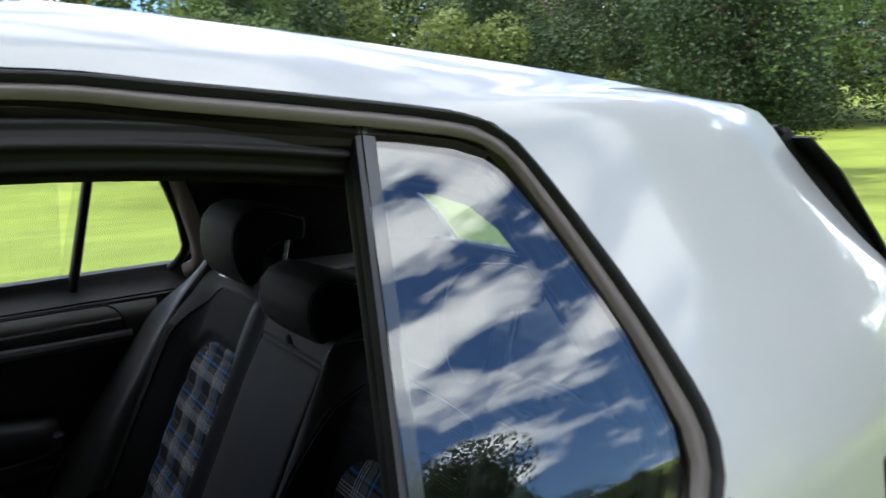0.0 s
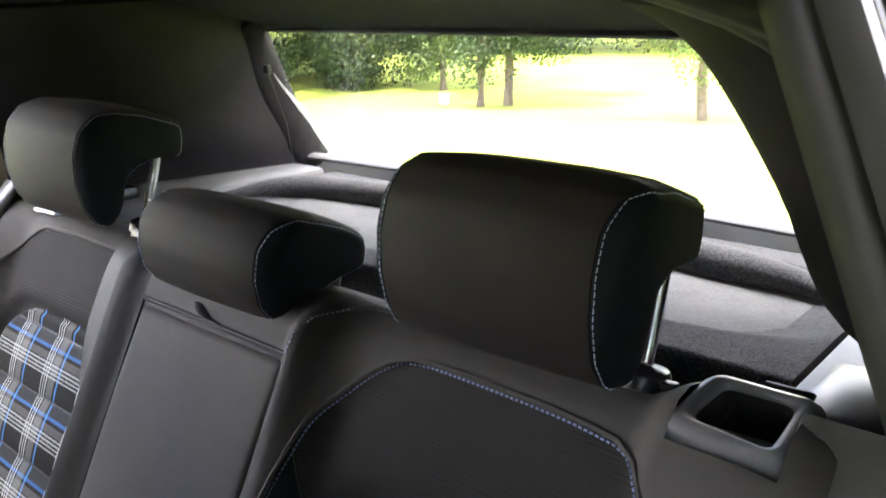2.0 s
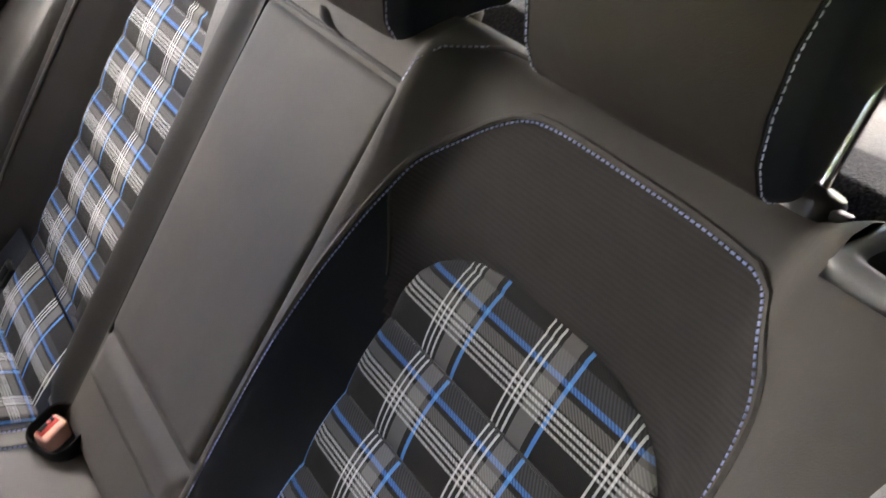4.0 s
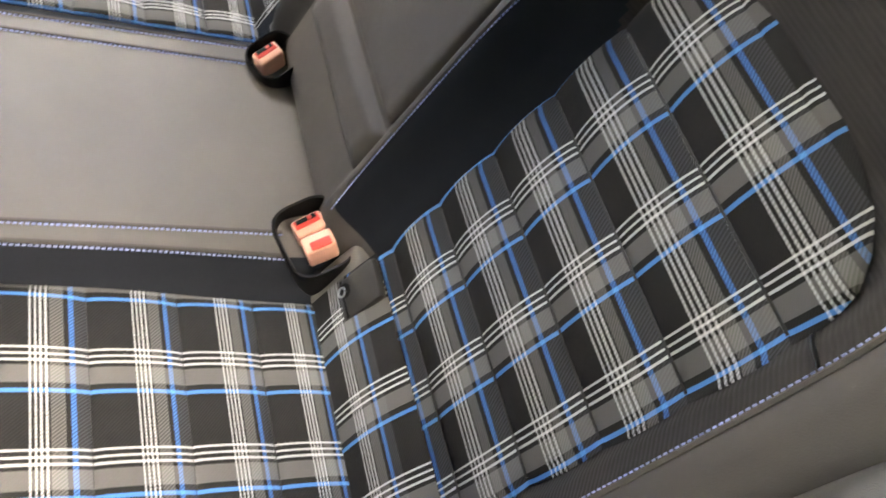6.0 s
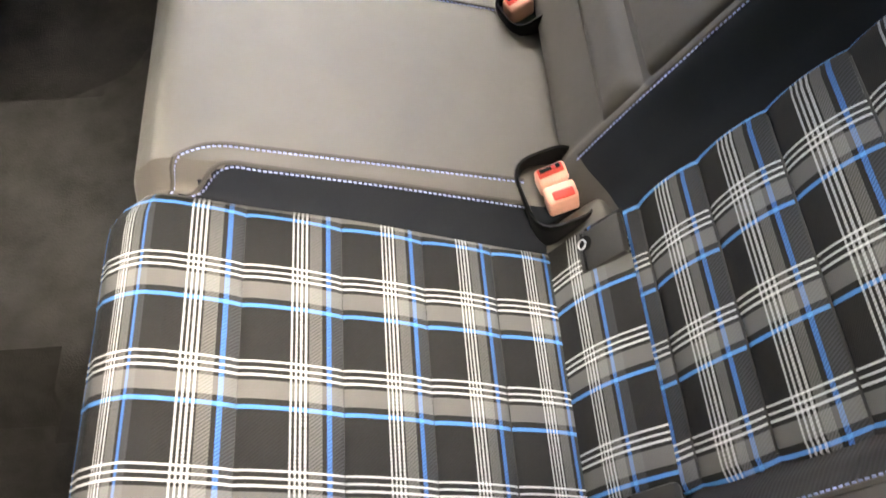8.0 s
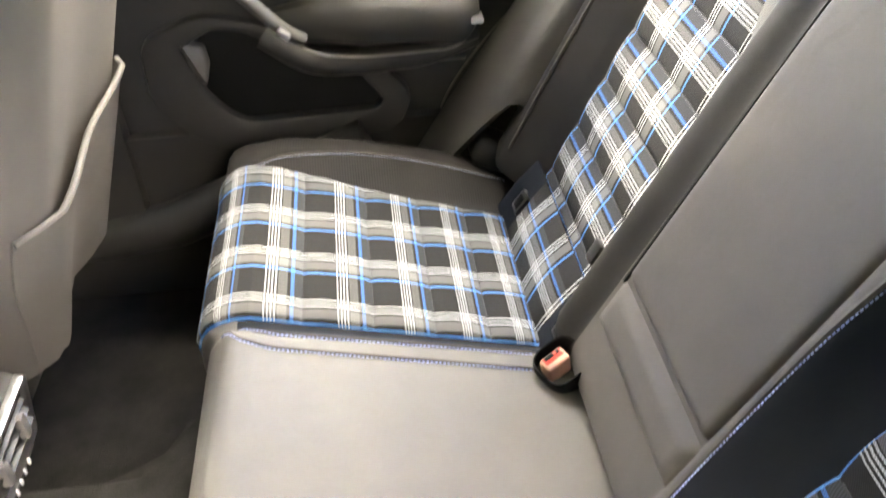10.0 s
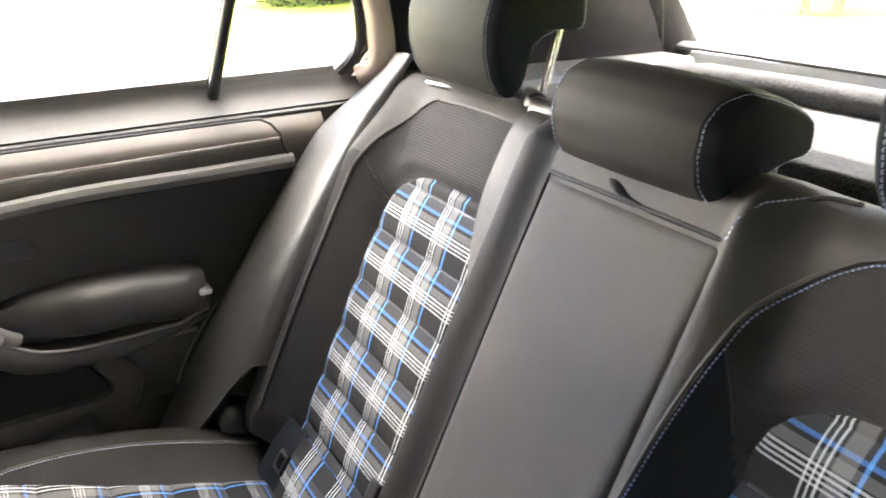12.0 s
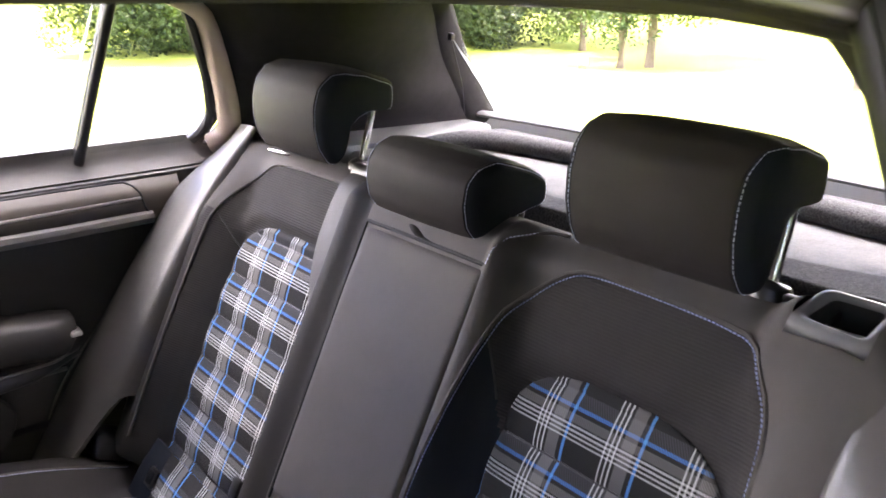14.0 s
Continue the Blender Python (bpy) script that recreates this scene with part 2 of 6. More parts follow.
def leaf_mat(name, c):
    m = mat(name, c, 0.5, spec=0.3)
    p = m.node_tree.nodes["Principled BSDF"]
    p.inputs["Transmission Weight"].default_value = 0.0
    g = m.node_tree.nodes.new("ShaderNodeNewGeometry")
    r = m.node_tree.nodes.new("ShaderNodeMapRange")
    r.inputs["To Min"].default_value, r.inputs["To Max"].default_value = 0.75, 1.3
    link(m, g.outputs["Random Per Island"], r.inputs["Value"])
    mul = m.node_tree.nodes.new("ShaderNodeMixRGB")
    mul.blend_type = "MULTIPLY"
    mul.inputs["Fac"].default_value = 1
    mul.inputs["Color1"].default_value = (*c, 1)
    link(m, r.outputs[0], mul.inputs["Color2"])
    link(m, mul.outputs[0], p.inputs["Base Color"])
    tr = node(m, "ShaderNodeBsdfTranslucent")
    link(m, mul.outputs[0], tr.inputs[0])
    mx = node(m, "ShaderNodeMixShader", Fac=0.35)
    link(m, p.outputs[0], mx.inputs[1])
    link(m, tr.outputs[0], mx.inputs[2])
    link(m, mx.outputs[0], m.node_tree.nodes["Material Output"].inputs["Surface"])
    return m


LEAF = leaf_mat("green_leaves", (0.062, 0.100, 0.026))
LEAF_DARK = leaf_mat("dark_leaves", (0.030, 0.054, 0.020))
LEAF_PLUM = leaf_mat("plum_leaves", (0.050, 0.036, 0.034))
LEAF_LIGHT = leaf_mat("yellow_green_leaves", (0.135, 0.170, 0.045))


# ---- mesh tools ----
def finish(bm, name, material, parent=None, smooth=True, label=""):
    bmesh.ops.recalc_face_normals(bm, faces=bm.faces)
    me = bpy.data.meshes.new(name)
    bm.to_mesh(me)
    bm.free()
    if smooth:
        me.shade_smooth()
        me.set_sharp_from_angle(angle=radians(42))
    me.materials.append(material)
    ob = new(name, me)
    if parent:
        ob.parent = parent
    if label:
        tagged(ob, label)
    return ob


def part(name, bm, material, parent, label="", smooth=True):
    return finish(bm, name, material, parent, smooth, label)


def thing(name, label, category, group="", kind=""):
    return tagged(new(name), label, category, group, kind)


def grid(fn, us, vs, uv=None, bm=None):
    """A sheet of points fn(u, v); uv gives texture metres."""
    bm = bm or bmesh.new()
    lay = bm.loops.layers.uv.verify()
    rows = [[bm.verts.new(fn(u, v)) for v in vs] for u in us]
    for i in range(len(us) - 1):
        for j in range(len(vs) - 1):
            f = bm.faces.new((rows[i][j], rows[i + 1][j], rows[i + 1][j + 1], rows[i][j + 1]))
            for lp, (a, b) in zip(f.loops, ((i, j), (i + 1, j), (i + 1, j + 1), (i, j + 1))):
                lp[lay].uv = uv(us[a], vs[b]) if uv else (us[a], vs[b])
    return bm


def span(a, b, n):
    return [a + (b - a) * i / n for i in range(n + 1)]


def thick(bm, d):
    """Gives an open sheet a second skin d away: outward from the cabin's middle, inward if d is negative."""
    lay = bm.loops.layers.uv.verify()
    bm.normal_update()
    mid = Vector((-0.1, 0, 0.85))
    if sum(f.normal.dot(f.calc_center_median() - mid) for f in bm.faces) < 0:
        bmesh.ops.reverse_faces(bm, faces=bm.faces[:])
        bm.normal_update()
    faces = bm.faces[:]
    rim = [e for e in bm.edges if len(e.link_faces) == 1]
    twin = {v: bm.verts.new(v.co + v.normal * d) for v in bm.verts[:]}
    for f in faces:
        g = bm.faces.new([twin[v] for v in reversed(f.verts)])
        uvs = {twin[lp.vert]: lp[lay].uv.copy() for lp in f.loops}
        for lp in g.loops:
            lp[lay].uv = uvs[lp.vert]
    for e in rim:
        u, w = e.verts
        bm.faces.new((u, w, twin[w], twin[u]))
    return bm


def smoothed(pts, n):
    """n + 1 points evenly along a Catmull-Rom curve through pts."""
    pts = [Vector(p) for p in pts]
    fine = []
    for i in range(len(pts) - 1):
        p0, p1, p2, p3 = pts[max(i - 1, 0)], pts[i], pts[i + 1], pts[min(i + 2, len(pts) - 1)]
        for k in range(12):
            t = k / 12
            fine.append(0.5 * ((2 * p1) + (p2 - p0) * t + (2 * p0 - 5 * p1 + 4 * p2 - p3) * t * t + (3 * p1 - p0 - 3 * p2 + p3) * t ** 3))
    fine.append(pts[-1])
    return evenly(fine, n)


def evenly(pts, n):
    pts = [Vector(p) for p in pts]
    d = [0.0]
    for a, b in zip(pts, pts[1:]):
        d.append(d[-1] + (b - a).length)
    out, k = [], 0
    for i in range(n + 1):
        s = d[-1] * i / n
        while k < len(d) - 2 and d[k + 1] < s:
            k += 1
        w = (s - d[k]) / max(d[k + 1] - d[k], 1e-9)
        out.append(pts[k].lerp(pts[k + 1], min(max(w, 0), 1)))
    return out


def tube(pts, r, sides=8, bm=None, flat=1.0, up=Vector((0, 0, 1)), cap=True):
    """A round or flattened cord along pts; r is a radius or a list of them."""
    bm = bm or bmesh.new()
    pts = [Vector(p) for p in pts]
    rings = []
    for i, p in enumerate(pts):
        d = (pts[min(i + 1, len(pts) - 1)] - pts[max(i - 1, 0)]).normalized()
        side = d.cross(up)
        side = side.normalized() if side.length > 1e-4 else Vector((1, 0, 0))
        nn = side.cross(d)
        rad = r[i] if isinstance(r, (list, tuple)) else r
        rings.append([bm.verts.new(p + side * rad * math.cos(a) + nn * rad * flat * math.sin(a)) for a in (2 * math.pi * k / sides for k in range(sides))])
    for a, b in zip(rings, rings[1:]):
        for k in range(sides):
            bm.faces.new((a[k], a[(k + 1) % sides], b[(k + 1) % sides], b[k]))
    if cap:
        bm.faces.new(rings[0])
        bm.faces.new(rings[-1])
    return bm


def box(size, at=(0, 0, 0), bevel=0.0, m=None, bm=None, seg=2):
    """A box with rounded edges; m turns and moves it."""
    out = bmesh.new()
    bmesh.ops.create_cube(out, size=1, matrix=Matrix.Diagonal((*size, 1)))
    if bevel:
        bmesh.ops.bevel(out, geom=out.edges[:], offset=bevel, segments=seg, affect="EDGES", profile=0.5)
    bmesh.ops.transform(out, matrix=Matrix.Translation(at) @ (m or Matrix()), verts=out.verts)
    if bm is None:
        return out
    me = bpy.data.meshes.new("tmp")
    out.to_mesh(me)
    out.free()
    bm.from_mesh(me)
    bpy.data.meshes.remove(me)
    return bm


def slab(pts, depth, frame_m, bevel=0.004, seg=3):
    """A plate with the outline pts (x, y) and the given depth along z, its rim rounded, laid by frame_m."""
    bm = bmesh.new()
    low = [bm.verts.new((x, y, 0)) for x, y in pts]
    f = bm.faces.new(low)
    got = bmesh.ops.extrude_face_region(bm, geom=[f])
    top = [v for v in got["geom"] if isinstance(v, bmesh.types.BMVert)]
    bmesh.ops.translate(bm, vec=(0, 0, depth), verts=top)
    bmesh.ops.recalc_face_normals(bm, faces=bm.faces)
    if bevel:
        tops = set(top)
        rim = [e for e in bm.edges if e.verts[0] in tops and e.verts[1] in tops]
        bmesh.ops.bevel(bm, geom=rim, offset=bevel, segments=seg, affect="EDGES", profile=0.5)
    bmesh.ops.transform(bm, matrix=frame_m, verts=bm.verts)
    return bm


def ring_plate(outer, inner, depth, frame_m, bevel=0.002):
    """A flat frame between two outlines with the same number of points."""
    bm = bmesh.new()
    n = len(outer)
    loops = []
    for pts, z in ((outer, 0), (outer, depth), (inner, depth), (inner, 0)):
        loops.append([bm.verts.new((x, y, z)) for x, y in pts])
    for a in range(4):
        p, q = loops[a], loops[(a + 1) % 4]
        for k in range(n):
            bm.faces.new((p[k], p[(k + 1) % n], q[(k + 1) % n], q[k]))
    bmesh.ops.recalc_face_normals(bm, faces=bm.faces)
    if bevel:
        tops = set(loops[1]) | set(loops[2])
        rim = [e for e in bm.edges if e.verts[0] in tops and e.verts[1] in tops and not ((e.verts[0] in loops[1]) != (e.verts[1] in loops[1]))]
        bmesh.ops.bevel(bm, geom=rim, offset=bevel, segments=2, affect="EDGES", profile=0.5)
    bmesh.ops.transform(bm, matrix=frame_m, verts=bm.verts)
    return bm


def rounded_outline(pts, r, n=5):
    """A polygon with its corners rounded off by r."""
    out, k = [], len(pts)
    for i in range(k):
        p, a, b = Vector(pts[i]), Vector(pts[i - 1]), Vector(pts[(i + 1) % k])
        u, w = (a - p), (b - p)
        d = min(r, u.length * 0.45, w.length * 0.45)
        s, e = p + u.normalized() * d, p + w.normalized() * d
        for j in range(n + 1):
            t = j / n
            out.append(tuple(s * (1 - t) ** 2 + p * 2 * t * (1 - t) + e * t * t))
    return out


def stitches(pts, normal, length=0.0036, gap=0.0013, width=0.0019, lift=0.0008):
    """A row of short threads along pts."""
    pts = [Vector(p) for p in pts]
    total = sum((b - a).length for a, b in zip(pts, pts[1:]))
    n = max(int(total / (length + gap)), 1)
    fine = evenly(pts, n * 3)
    bm = bmesh.new()
    nn = Vector(normal).normalized()
    for i in range(n):
        a, b = fine[3 * i], fine[3 * i + 2]
        d = (b - a).normalized()
        side = d.cross(nn).normalized() * width * 0.5
        up = nn * lift
        q = [bm.verts.new(v) for v in (a - side, a + side, b + side, b - side)]
        t = [bm.verts.new(v) for v in (a - side * 0.5 + up + d * 0.0006, a + side * 0.5 + up + d * 0.0006, b + side * 0.5 + up - d * 0.0006, b - side * 0.5 + up - d * 0.0006)]
        bm.faces.new(t)
        for k in range(4):
            bm.faces.new((q[k], q[(k + 1) % 4], t[(k + 1) % 4], t[k]))
    return bm


def bump01(x, c, w):
    """A smooth hill of height 1 at c, half-width w."""
    t = abs(x - c) / w
    return 0.0 if t >= 1 else 0.5 + 0.5 * math.cos(math.pi * t)


def ease(x, a, b):
    t = min(max((x - a) / (b - a), 0), 1)
    return t * t * (3 - 2 * t)


# ---- the ground outside ----
def ground_z(x, y):
    r = math.hypot(x, y)
    d = -0.074 * min(r, 34) * ease(r, 2.5, 9)
    rise = max(r - 36, 0) * (1 + 5.0 * bump01(math.atan2(y, x), -0.85, 0.75))
    return d + 0.030 * rise + 0.05 * math.sin(x * 0.21 + 1) * math.sin(y * 0.17) * ease(r, 6, 16)


def lawn():
    bm = bmesh.new()
    rs = [0.0, 1.5, 3, 4.5, 6, 8, 10, 13, 16, 20, 24, 28, 32, 36, 40, 46, 54, 64, 78, 100, 140, 220, 400, 900, 2000]
    na = 72
    prev = None
    for r in rs[1:]:
        ring = []
        for k in range(na):
            a = 2 * math.pi * k / na
            x, y = r * math.cos(a), r * math.sin(a)
            ring.append(bm.verts.new((x, y, ground_z(x, y) if r < 250 else ground_z(250 * math.cos(a), 250 * math.sin(a)))))
        if prev is None:
            c = bm.verts.new((0, 0, 0))
            for k in range(na):
                bm.faces.new((c, ring[k], ring[(k + 1) % na]))
        else:
            for k in range(na):
                bm.faces.new((prev[k], ring[k], ring[(k + 1) % na], prev[(k + 1) % na]))
        prev = ring
    ob = finish(bm, "ground", GRASS)
    tagged(ob, "sunlit mown lawn sloping gently away from the car", "lawn", kind="structure")


lawn()


def leaves(rng, n, place, size, out=1.9):
    """n small folded leaves scattered by place(rng) -> (point, outward)."""
    vs, fs = [], []
    for _ in range(n):
        p, o = place(rng)
        d = Vector((rng.uniform(-1, 1), rng.uniform(-1, 1), rng.uniform(-1, 0.6))).normalized()
        nn = (o * out + Vector((rng.uniform(-1, 1), rng.uniform(-1, 1), rng.uniform(-0.4, 1)))).normalized()
        side = d.cross(nn)
        if side.length < 0.05:
            continue
        side.normalize()
        s = size * rng.uniform(0.6, 1.4)
        k = len(vs)
        vs += [p - d * s * 0.5, p + side * s * 0.34 + nn * s * 0.1, p + d * s * 0.6, p - side * s * 0.34 + nn * s * 0.1]
        fs += [(k, k + 1, k + 2), (k, k + 2, k + 3)]
    return vs, fs


def tree(at, height, spread, seed, low=0.25, trunk=0.24, leaf=0.16, count=9000, material=None, label="", name="tree"):
    rng = random.Random(seed)
    at = Vector(at)
    t = thing(name, label, "tree", "trees on the lawn")
    t.location = at
    top = Vector((rng.uniform(-0.4, 0.4), rng.uniform(-0.4, 0.4), height * 0.86))
    spine = [Vector((0, 0, -0.3))] + [top * (k / 6) + Vector((rng.uniform(-0.12, 0.12), rng.uniform(-0.12, 0.12), 0)) for k in range(1, 7)]
    spine[1].x *= 0.4
    bm = tube(spine, [trunk * 1.25, trunk, trunk * 0.85, trunk * 0.7, trunk * 0.5, trunk * 0.3, trunk * 0.1], 9)
    clumps = []
    for k in range(26):
        h = rng.uniform(low, 0.95)
        base = top * h
        a = rng.uniform(0, 2 * math.pi)
        f = math.sin(math.pi * min(max((h - low) / (1 - low), 0.08), 0.95)) ** 0.6
        reach = spread * f * rng.uniform(0.55, 1.0)
        end = base + Vector((math.cos(a) * reach, math.sin(a) * reach, rng.uniform(-0.06, 0.16) * height))
        mid = base.lerp(end, 0.5) + Vector((0, 0, 0.05 * height))
        tube([base, mid, end], [trunk * 0.32, trunk * 0.18, trunk * 0.05], 5, bm)
        for q in (0.45, 0.75, 1.0):
            c = base.lerp(mid, q * 2) if q < 0.5 else mid.lerp(end, (q - 0.5) * 2)
            clumps.append((c, spread * rng.uniform(0.16, 0.34)))
    part("trunk", bm, BARK, t)

    def place(g):
        c, r = g.choice(clumps)
        while True:
            v = Vector((g.uniform(-1, 1), g.uniform(-1, 1), g.uniform(-0.8, 0.8)))
            if 0.15 < v.length < 1:
                break
        v = v.normalized() * (v.length ** 0.5)
        return c + v * r, v.normalized()

    vs, fs = leaves(rng, count, place, leaf)
    me = bpy.data.meshes.new("crown")
    me.from_pydata(vs, [], fs)
    me.materials.append(material or LEAF)
    ob = new("crown", me)
    ob.parent = t
    return t


def on_ground(dx, dy, r):
    k = r / math.hypot(dx, dy)
    return (dx * k, dy * k, ground_z(dx * k, dy * k))


OAK = "tall oak with a bare lower trunk standing on the lawn"
tree(on_ground(0.791, 0.602, 34), 11, 4.4, 11, 0.20, 0.20, 0.15, 20000, LEAF_DARK, OAK)
tree(on_ground(0.811, 0.576, 35), 11, 4.6, 12, 0.20, 0.21, 0.15, 20000, LEAF_DARK, OAK)
tree(on_ground(0.764, 0.640, 41), 11, 4.2, 13, 0.14, 0.20, 0.17, 16000, LEAF, OAK)
tree(on_ground(0.928, 0.373, 27), 10, 5.0, 14, 0.20, 0.17, 0.14, 16000, LEAF, OAK)
tree(on_ground(0.60, 0.80, 120), 13, 6, 16, 0.2, 0.3, 0.5, 5000, LEAF, "round green tree far across the lawn")
tree(on_ground(0.964, -0.266, 9.0), 12, 4.0, 17, 0.06, 0.2, 0.135, 150000, LEAF_DARK, "leafy tree close beside the parked car")
tree(on_ground(0.485, -0.875, 36), 17, 6.0, 18, 0.10, 0.3, 0.24, 24000, LEAF_DARK, "broad dark tree across the lawn behind the camera side")
tree(on_ground(0.715, -0.70, 70), 6, 3.0, 19, 0.20, 0.25, 0.30, 9000, LEAF, "round tree across the lawn behind the camera side")
tree(on_ground(0.90, -0.436, 8.6), 3.4, 2.3, 20, 0.0, 0.07, 0.09, 45000, LEAF_DARK, "dense leafy bush at the lawn's edge beside the car", "bush")
# unseen trees, added so that direct sun does not reach the car
SHADE = "tall dense oak added out of view to keep sun off the car"
for k, (x, y, hi, wide) in enumerate(((-5.0, -3.0, 13.5, 3.6), (-5.4, 0.6, 14.0, 3.8))):
    tree((x, y, ground_z(x, y)), hi, wide, 40 + k, 0.42, 0.24, 0.20, 36000, LEAF_DARK, SHADE)
# trees added outside the view to dim light from near side and front
LIGHT_SCREEN = "broad leafy tree added to dim the light entering the car"
for k, (x, y, hi, wide) in enumerate(((-5.6, -6.6, 9.0, 3.6), (-2.4, -6.2, 8.0, 3.4), (-1.0, -7.4, 8.0, 3.2), (-13.0, -4.0, 9.0, 4.2), (-14.0, 1.5, 8.0, 4.0), (-13.0, 7.0, 9.0, 4.2))):
    tree((x, y, ground_z(x, y)), hi, wide, 22 + k, 0.06, 0.22, 0.20, 18000, LEAF_DARK, LIGHT_SCREEN)


def woods(seed, n, az, far, high, slim, count, leaf, mixed, label):
    """A dense edge of mixed trees across the lawn, each with a lumpy round crown of its own green."""
    rng = random.Random(seed)
    vs, fs, kinds = [], [], []
    trees = []
    for k in range(n):
        a, r, h = rng.uniform(*az), rng.uniform(*far), rng.uniform(*high)
        c = Vector((r * math.cos(a), r * math.sin(a), 0))
        c.z = ground_z(c.x, c.y)
        trees.append((c, h, h * rng.uniform(*slim), rng.choice(mixed)))
    total = sum(h * w for _, h, w, _ in trees)
    for c, h, w, kind in trees:
        clumps = []
        for q in range(22):
            v = Vector((rng.gauss(0, 1), rng.gauss(0, 1), rng.gauss(0, 1))).normalized()
            thin = 1.0 if v.z < 0 else 1 - 0.35 * v.z
            clumps.append((c + Vector((v.x * w * thin, v.y * w * thin, h * (0.50 + 0.42 * v.z))), w * rng.uniform(0.28, 0.50)))

        def place(g):
            p, r = g.choice(clumps)
            v = Vector((g.gauss(0, 1), g.gauss(0, 1), g.gauss(0.25, 1))).normalized()
            return p + v * r * g.uniform(0.8, 1.08), v

        more, faces = leaves(rng, int(count * h * w / total), place, leaf, 6.0)
        base = len(vs)
        vs += more
        fs += [tuple(i + base for i in f) for f in faces]
        kinds += [kind] * len(faces)
    me = bpy.data.meshes.new("woodland")
    me.from_pydata(vs, [], fs)
    for m in (LEAF_DARK, LEAF, LEAF_LIGHT, LEAF_PLUM):
        me.materials.append(m)
    me.polygons.foreach_set("material_index", kinds)
    tagged(new("woodland", me), label, "woodland", kind="stuff")


woods(5, 27, (0.76, 1.26), (38, 50), (6, 14), (0.24, 0.40), 300000, 0.17, (0, 0, 1, 1, 2), "dense woodland edge of mixed greens across the lawn")
woods(6, 30, (0.28, 0.82), (62, 92), (9, 22), (0.26, 0.42), 330000, 0.24, (0, 0, 1, 2, 2, 3), "tall mixed woodland far behind the lawn")
woods(7, 90, (0.80, 1.75), (88, 115), (12, 24), (0.20, 0.32), 70000, 0.80, (0, 0, 1, 2), "tall dark woodland behind the nearer trees")
woods(12, 44, (-1.75, -1.0), (84, 106), (9, 16), (0.25, 0.4), 45000, 0.50, (0, 0, 1), "dark woodland along the far side of the lawn")
woods(13, 46, (-1.02, -0.45), (100, 118), (3, 6.5), (0.4, 0.6), 45000, 0.36, (0, 0, 1), "low dark trees along the crest of the lawn")
board = thing("notice_box", "small white box standing under the trees", "box")
board.location = on_ground(0.764, 0.637, 33.5)
part("panel", box((0.05, 0.50, 0.38), (0, 0, 0.42), 0.01), WHITE, board)
for dy in (-0.18, 0.18):
    part("post", box((0.05, 0.05, 0.3), (0, dy, 0.12), 0.006), BARK, board)

# ---- the car's shell ----
car = thing("car", "white five-door hatchback with its rear side window wound down", "car")
SLOPE = 0.48


def side_y(z, s):
    """The flank's plane above the waist: s is -1 on the near flank, 1 on the far one."""
    if z >= 1.0:
        return s * (0.80 - SLOPE * (z - 1.0))
    return s * (0.80 + 0.05 * math.sin(min((1.0 - z) / 0.6, 1) * math.pi * 0.5))


FRAME_OUT = [(-1.10, 1.405), (-0.80, 1.428), (-0.45, 1.434), (-0.191, 1.428), (-0.087, 1.418), (0.04, 1.402), (0.14, 1.387), (0.180, 1.372), (0.208, 1.338), (0.259, 1.244), (0.294, 1.163), (0.308, 1.110), (0.296, 1.065), (0.262, 1.030)]
FRAME_IN = [(-1.10, 1.382), (-0.80, 1.408), (-0.45, 1.414), (-0.194, 1.410), (-0.091, 1.398), (0.034, 1.382), (0.133, 1.367), (0.166, 1.354), (0.187, 1.326), (0.244, 1.200), (0.266, 1.124), (0.270, 1.100), (0.258, 1.072), (0.235, 1.050)]
ROOF_EDGE = [(-1.10, -0.55, 1.452), (-0.80, -0.545, 1.472), (-0.45, -0.545, 1.480), (-0.18, -0.545, 1.478), (-0.068, -0.545, 1.470), (0.126, -0.545, 1.447), (0.322, -0.545, 1.421), (0.45, -0.545, 1.401), (0.55, -0.545, 1.384), (0.64, -0.545, 1.366), (0.700, -0.56, 1.300), (0.80, -0.585, 1.205), (0.90, -0.61, 1.115), (0.97, -0.63, 1.03)]


def flank(s):
    n = 46
    a = [(x, side_y(z, s), z) for x, z in FRAME_OUT]
    b = [(x, y * -s, z) for x, y, z in ROOF_EDGE]
    A, B = [], []
    for k in range(13):
        A += evenly(smoothed(a, 260)[20 * k:20 * k + 21], 5)[:-1]
        B += evenly(smoothed(b, 260)[20 * k:20 * k + 21], 5)[:-1]
    A.append(Vector(a[-1]))
    B.append(Vector(b[-1]))
    for dz in (0.03, 0.08, 0.15, 0.25, 0.40):
        A.append(Vector(a[-1]) + Vector((0, s * 0.045 * dz, -dz)))
        B.append(Vector(b[-1]) + Vector((0.03 * dz, s * 0.03 * dz, -dz)))
    vs = span(0, 1, 9)

    def fn(i, v):
        p = A[i].lerp(B[i], v)
        out = 0.020 * math.sin(math.pi * v) * ease(A[i].x, 0.05, 0.22) + 0.010 * math.sin(math.pi * v)
        return (p.x, p.y + s * out, p.z + out * 0.5)

    return grid(fn, list(range(len(A))), vs)


def roof_panel():
    b = smoothed(ROOF_EDGE[:10], 40)

    def fn(i, v):
        p = b[i]
        crown = 0.030 * (1 - v * v)
        lip = 0.012 * ease(abs(v), 1.0, 0.86)
        return (p.x + 0.075 * (1 - v * v) * ease(p.x, 0.2, 0.64), -p.y * v, p.z + crown + lip * 0.4)

    return grid(fn, list(range(41)), span(-1, 1, 28))


for s in (-1, 1):
    part("body_side", thick(flank(s), -0.012), PAINT, car, "white painted side panel and rear pillar")
